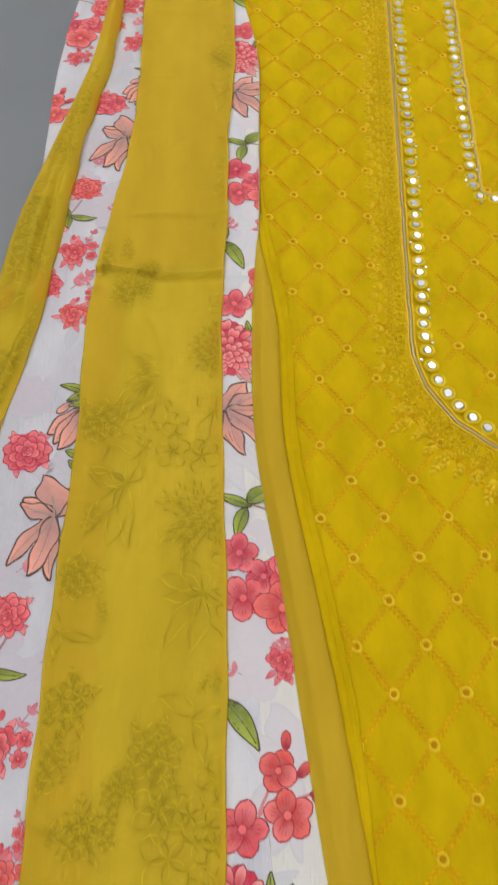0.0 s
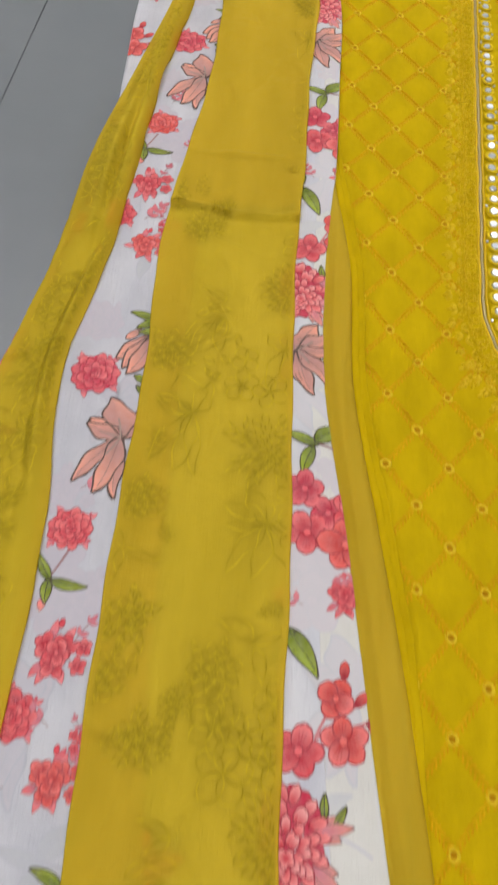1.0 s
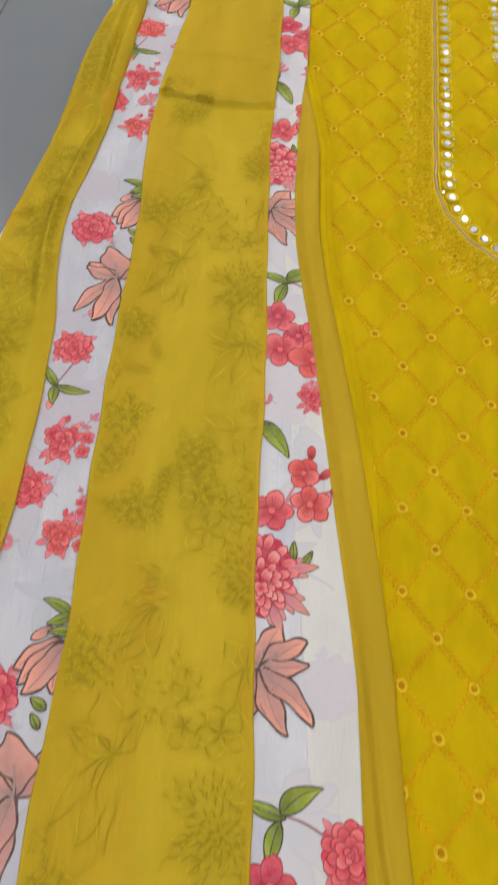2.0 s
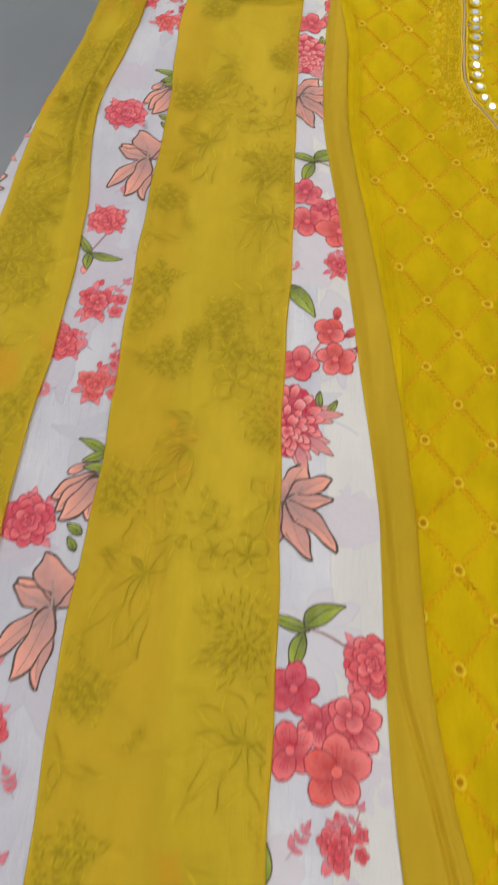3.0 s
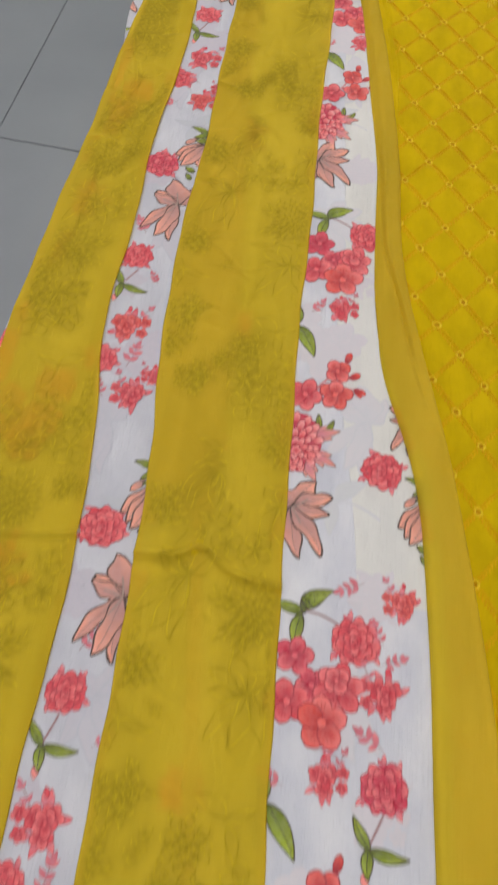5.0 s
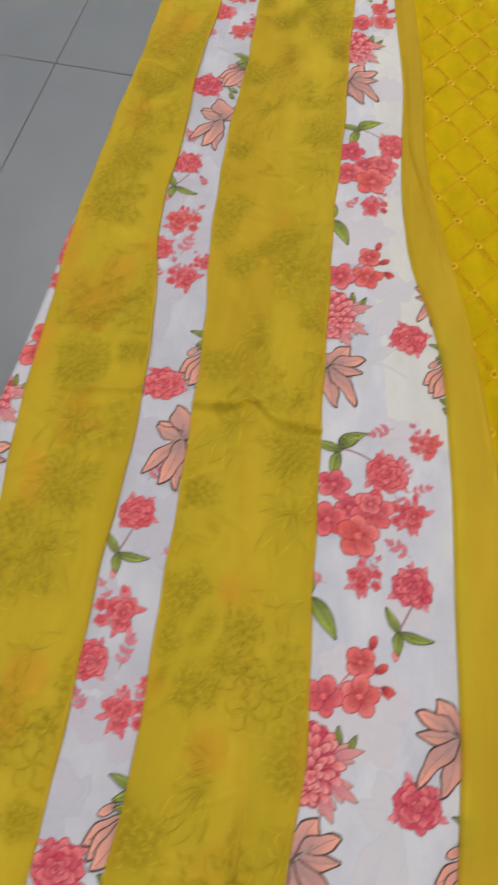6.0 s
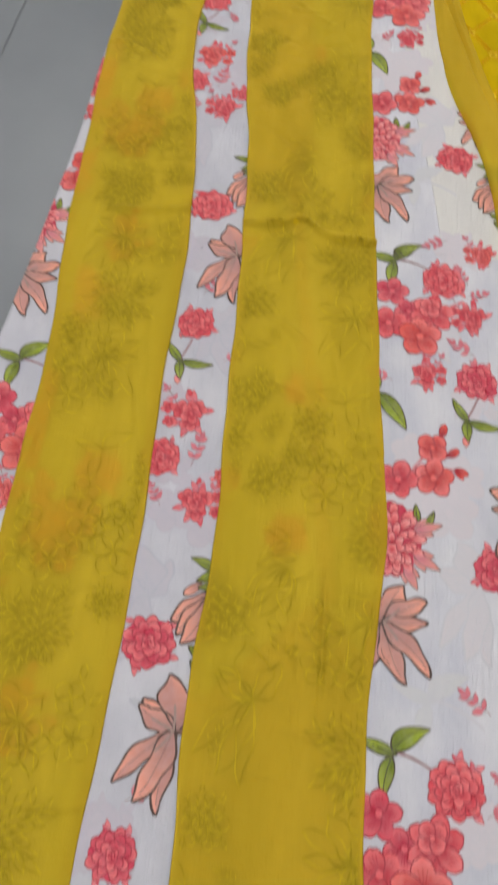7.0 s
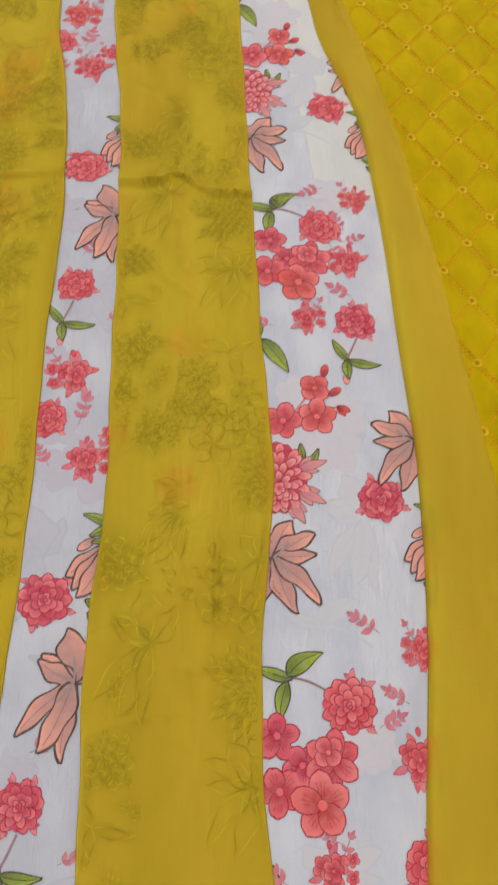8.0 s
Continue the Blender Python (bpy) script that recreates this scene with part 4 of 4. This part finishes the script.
for i, (p, q) in enumerate(u_curve(OUTER["half"] + .0125, OUTER["bottom"] - .0125, OUTER["radius"] + .0125, 0.98, 0.0094)):
    deep = float(smooth_step(0.37, 0.30, p[1]))
    # a scalloped edge, a ring, two looped leaves and a toothed pod
    for a in range(3):
        lace_chip(p, q, .0008, -.0030 + .0030 * a, 1.57, .0032, .0012, .0014)
    for a in range(8):
        t = a * math.pi / 4
        lace_chip(p, q, .0048 + .0024 * math.cos(t), .0024 * math.sin(t), t + math.pi / 2, .0022, .0011, .0018)
    for sgn in (-1, 1):
        for a in range(7):
            t = a * math.pi / 3.5
            lace_chip(p, q, .0108 + .0030 * math.cos(t), sgn * .0028 + .0014 * math.sin(t), t + math.pi / 2 + .4 * sgn, .0022, .0010, .0016)
        lace_chip(p, q, .0145, sgn * .0038, sgn * 1.0, .0040, .0015, .0017)
    far = .0185 + .0030 * (i % 2)
    for sgn in (-1, 0, 1):
        lace_chip(p, q, far, sgn * .0022, sgn * .5, .0052, .0019, .0020)
    lace_chip(p, q, far + .0036, 0, 0, .0036, .0013, .0016)
    if deep > .3:
        big = i % 3 == 0
        for row in range(5 if big else 3):
            d = .0200 + .0032 * row
            wide = (2, 3, 3, 2, 1)[row] if big else (2, 2, 1)[row]
            for c in range(wide):
                off = (c - (wide - 1) / 2) * .0034
                lace_chip(p, q, d * (1 + .1 * deep), off, .5 * np.sign(off) + rnd.uniform(-.3, .3), .0042, .0021, .0022)
        for a in range(8):
            t = a * math.pi / 4
            lace_chip(p, q, .0160 + .0019 * math.cos(t), .0052 + .0019 * math.sin(t), t + math.pi / 2, .0018, .0010, .0017)
yoke = tagged(chips("lace_border", lace, LACE_THREAD, kurta, "raised yellow lace embroidery border"), "raised yellow lace embroidery border")


def tube(name, line, radius, mat, parent, label="", closed=False, sides=6, wob=0.0):
    P = np.array(line)
    d = np.gradient(P, axis=0)
    d /= np.linalg.norm(d, axis=1)[:, None] + 1e-9
    side = np.cross(d, (0, 0, 1.0))
    side /= np.linalg.norm(side, axis=1)[:, None] + 1e-9
    a = np.linspace(0, 2 * np.pi, sides, endpoint=False)
    rad = radius * (1 + wob * (np.arange(len(P)) % 2))[:, None, None]
    V = P[:, None] + rad * (np.cos(a)[None, :, None] * side[:, None] + np.sin(a)[None, :, None] * np.array([0, 0, .8]))
    n = len(P)
    F = []
    for i in range(n - 1):
        for j in range(sides):
            F.append((i * sides + j, i * sides + (j + 1) % sides, (i + 1) * sides + (j + 1) % sides, (i + 1) * sides + j))
    return mesh_object(name, V.reshape(-1, 3).tolist(), F, mat, parent, True, label)


for off, mat, rad, label in ((.0115, THREAD, .0008, "yellow piping cord"), (.0094, SILVER, .0010, "dull silver cord"), (.0070, THREAD, .0007, "yellow piping cord")):
    line = [to_cloth(p, .0006) for p, q in u_curve(OUTER["half"] + off, OUTER["bottom"] - off, OUTER["radius"] + off, 0.98, 0.0015)]
    tube("cord", line, rad, mat, kurta, label, wob=.35)
INNER = dict(half=0.063, bottom=0.518, radius=0.016)
for off, mat in ((-.0065, SILVER), (-.008, THREAD)):
    line = [to_cloth(p, .0006) for p, q in u_curve(INNER["half"] + off, INNER["bottom"] - off, .008, 0.98, 0.0015)]
    tube("cord", line, .0009, mat, kurta, "dull silver cord" if mat is SILVER else "yellow piping cord", wob=.3)


def disc_mesh(name, r, h, mat):
    bm = bmesh.new()
    rings = []
    for rr, z in ((r, 0), (r, h * .5), (r * .82, h)):
        rings.append([bm.verts.new((rr * math.cos(a), rr * math.sin(a), z)) for a in np.linspace(0, 2 * math.pi, 12, endpoint=False)])
    for a, b in zip(rings, rings[1:]):
        for i in range(12):
            bm.faces.new((a[i], a[(i + 1) % 12], b[(i + 1) % 12], b[i]))
    bm.faces.new(rings[-1])
    me = bpy.data.meshes.new(name)
    bm.to_mesh(me)
    bm.free()
    me.materials.append(mat)
    return me


def ring_mesh(name, R, r, mat, n=14, m=5, hole=None, lift=1.0):
    V, F, S = [], [], []
    for i in range(n):
        a = 2 * math.pi * i / n
        for j in range(m):
            b = 2 * math.pi * j / m
            V.append(((R + r * math.cos(b)) * math.cos(a), (R + r * math.cos(b)) * math.sin(a), r * lift * math.sin(b)))
    for i in range(n):
        for j in range(m):
            F.append((i * m + j, ((i + 1) % n) * m + j, ((i + 1) % n) * m + (j + 1) % m, i * m + (j + 1) % m))
            S.append(0)
    me = bpy.data.meshes.new(name)
    if hole:
        o = len(V)
        for i in range(n):
            a = 2 * math.pi * i / n
            V.append((R * math.cos(a), R * math.sin(a), -r * .2))
        F.append(tuple(range(o, o + n)))
        S.append(1)
    me.from_pydata(V, [], F)
    me.materials.append(mat)
    if hole:
        me.materials.append(hole)
    me.polygons.foreach_set("material_index", S)
    me.polygons.foreach_set("use_smooth", [True] * len(F))
    return me


MIR, RING = disc_mesh("mirror", .0037, .0016, MIRROR), ring_mesh("thread_ring", .0044, .0012, LACE_THREAD)
SEQ = disc_mesh("sequin", .0011, .0008, MIRROR)
for shape, pitch in ((OUTER, .0120), (INNER, .0120)):
    for i, (p, q) in enumerate(u_curve(shape["half"], shape["bottom"], shape["radius"], 0.98, pitch)):
        x, y, z = to_cloth(p, .0007)
        if x > .32:
            continue
        m = new("mirror", MIR)
        m.parent = yoke
        m.matrix_basis = pose(x, y, z, rnd.uniform(-11, 11), rnd.uniform(-11, 11), rnd.uniform(0, 90)) @ Matrix.Diagonal((.84, rnd.uniform(.72, .9), 1, 1))
        g = new("thread_ring", RING)
        g.parent = yoke
        g.matrix_basis = pose(x, y, z + .0002, 0, 0, rnd.uniform(0, 90)) @ Matrix.Diagonal((1, rnd.uniform(.95, 1.1), 1, 1))
        if rnd.random() < .55:
            sgn = rnd.choice((-1, 1))
            X_, Y_, Z_ = to_cloth((p[0] + sgn * q[0] * .0052 - q[1] * .006, p[1] + sgn * q[1] * .0052 + q[0] * .006), .0006)
            s = new("sequin", SEQ)
            s.parent = yoke
            s.matrix_basis = pose(X_, Y_, Z_, rnd.uniform(-20, 20), rnd.uniform(-20, 20), 0)

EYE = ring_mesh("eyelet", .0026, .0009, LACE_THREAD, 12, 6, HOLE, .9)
eyelets.sort(key=lambda e: (e[0] > .13, abs(e[1] - .1)))
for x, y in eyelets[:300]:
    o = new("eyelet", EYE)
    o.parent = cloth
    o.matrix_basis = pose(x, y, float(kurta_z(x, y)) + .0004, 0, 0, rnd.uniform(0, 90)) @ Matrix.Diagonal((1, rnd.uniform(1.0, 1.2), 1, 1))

# ---- floor tiles ----
TW, TL = 0.80, 1.60
TURN_TILES = Matrix.Translation((-0.379, -0.006, 0)) @ Matrix.Rotation(radians(-4.6), 4, "Z")
for i in range(-4, 6):
    for j in range(-6, 6):
        mid = TURN_TILES @ Vector(((i + .5) * TW, (j + .5) * TL, 0))
        if not (ROOM_X[0] - .8 < mid.x < ROOM_X[1] + .8 and ROOM_Y[0] - .9 < mid.y < ROOM_Y[1] + .9):
            continue
        bm = bmesh.new()
        bmesh.ops.create_cube(bm, size=1)
        for v in bm.verts:
            v.co = (.00025 + (v.co.x + .5) * (TW - .0005), .00025 + (v.co.y + .5) * (TL - .0005), -.0022 * (.5 - v.co.z))
        bmesh.ops.bevel(bm, geom=bm.edges[:], offset=.0004, segments=2, affect="EDGES")
        bmesh.ops.transform(bm, matrix=TURN_TILES @ Matrix.Translation((i * TW, j * TL, 0)), verts=bm.verts[:])
        for co_, no_ in (((ROOM_X[0], 0, 0), (-1, 0, 0)), ((ROOM_X[1], 0, 0), (1, 0, 0)), ((0, ROOM_Y[0], 0), (0, -1, 0)), ((0, ROOM_Y[1], 0), (0, 1, 0))):
            bmesh.ops.bisect_plane(bm, geom=bm.verts[:] + bm.edges[:] + bm.faces[:], plane_co=co_, plane_no=no_, clear_outer=True)
        if bm.faces:
            part("tile", bm, TILE, floor)
        else:
            bm.free()
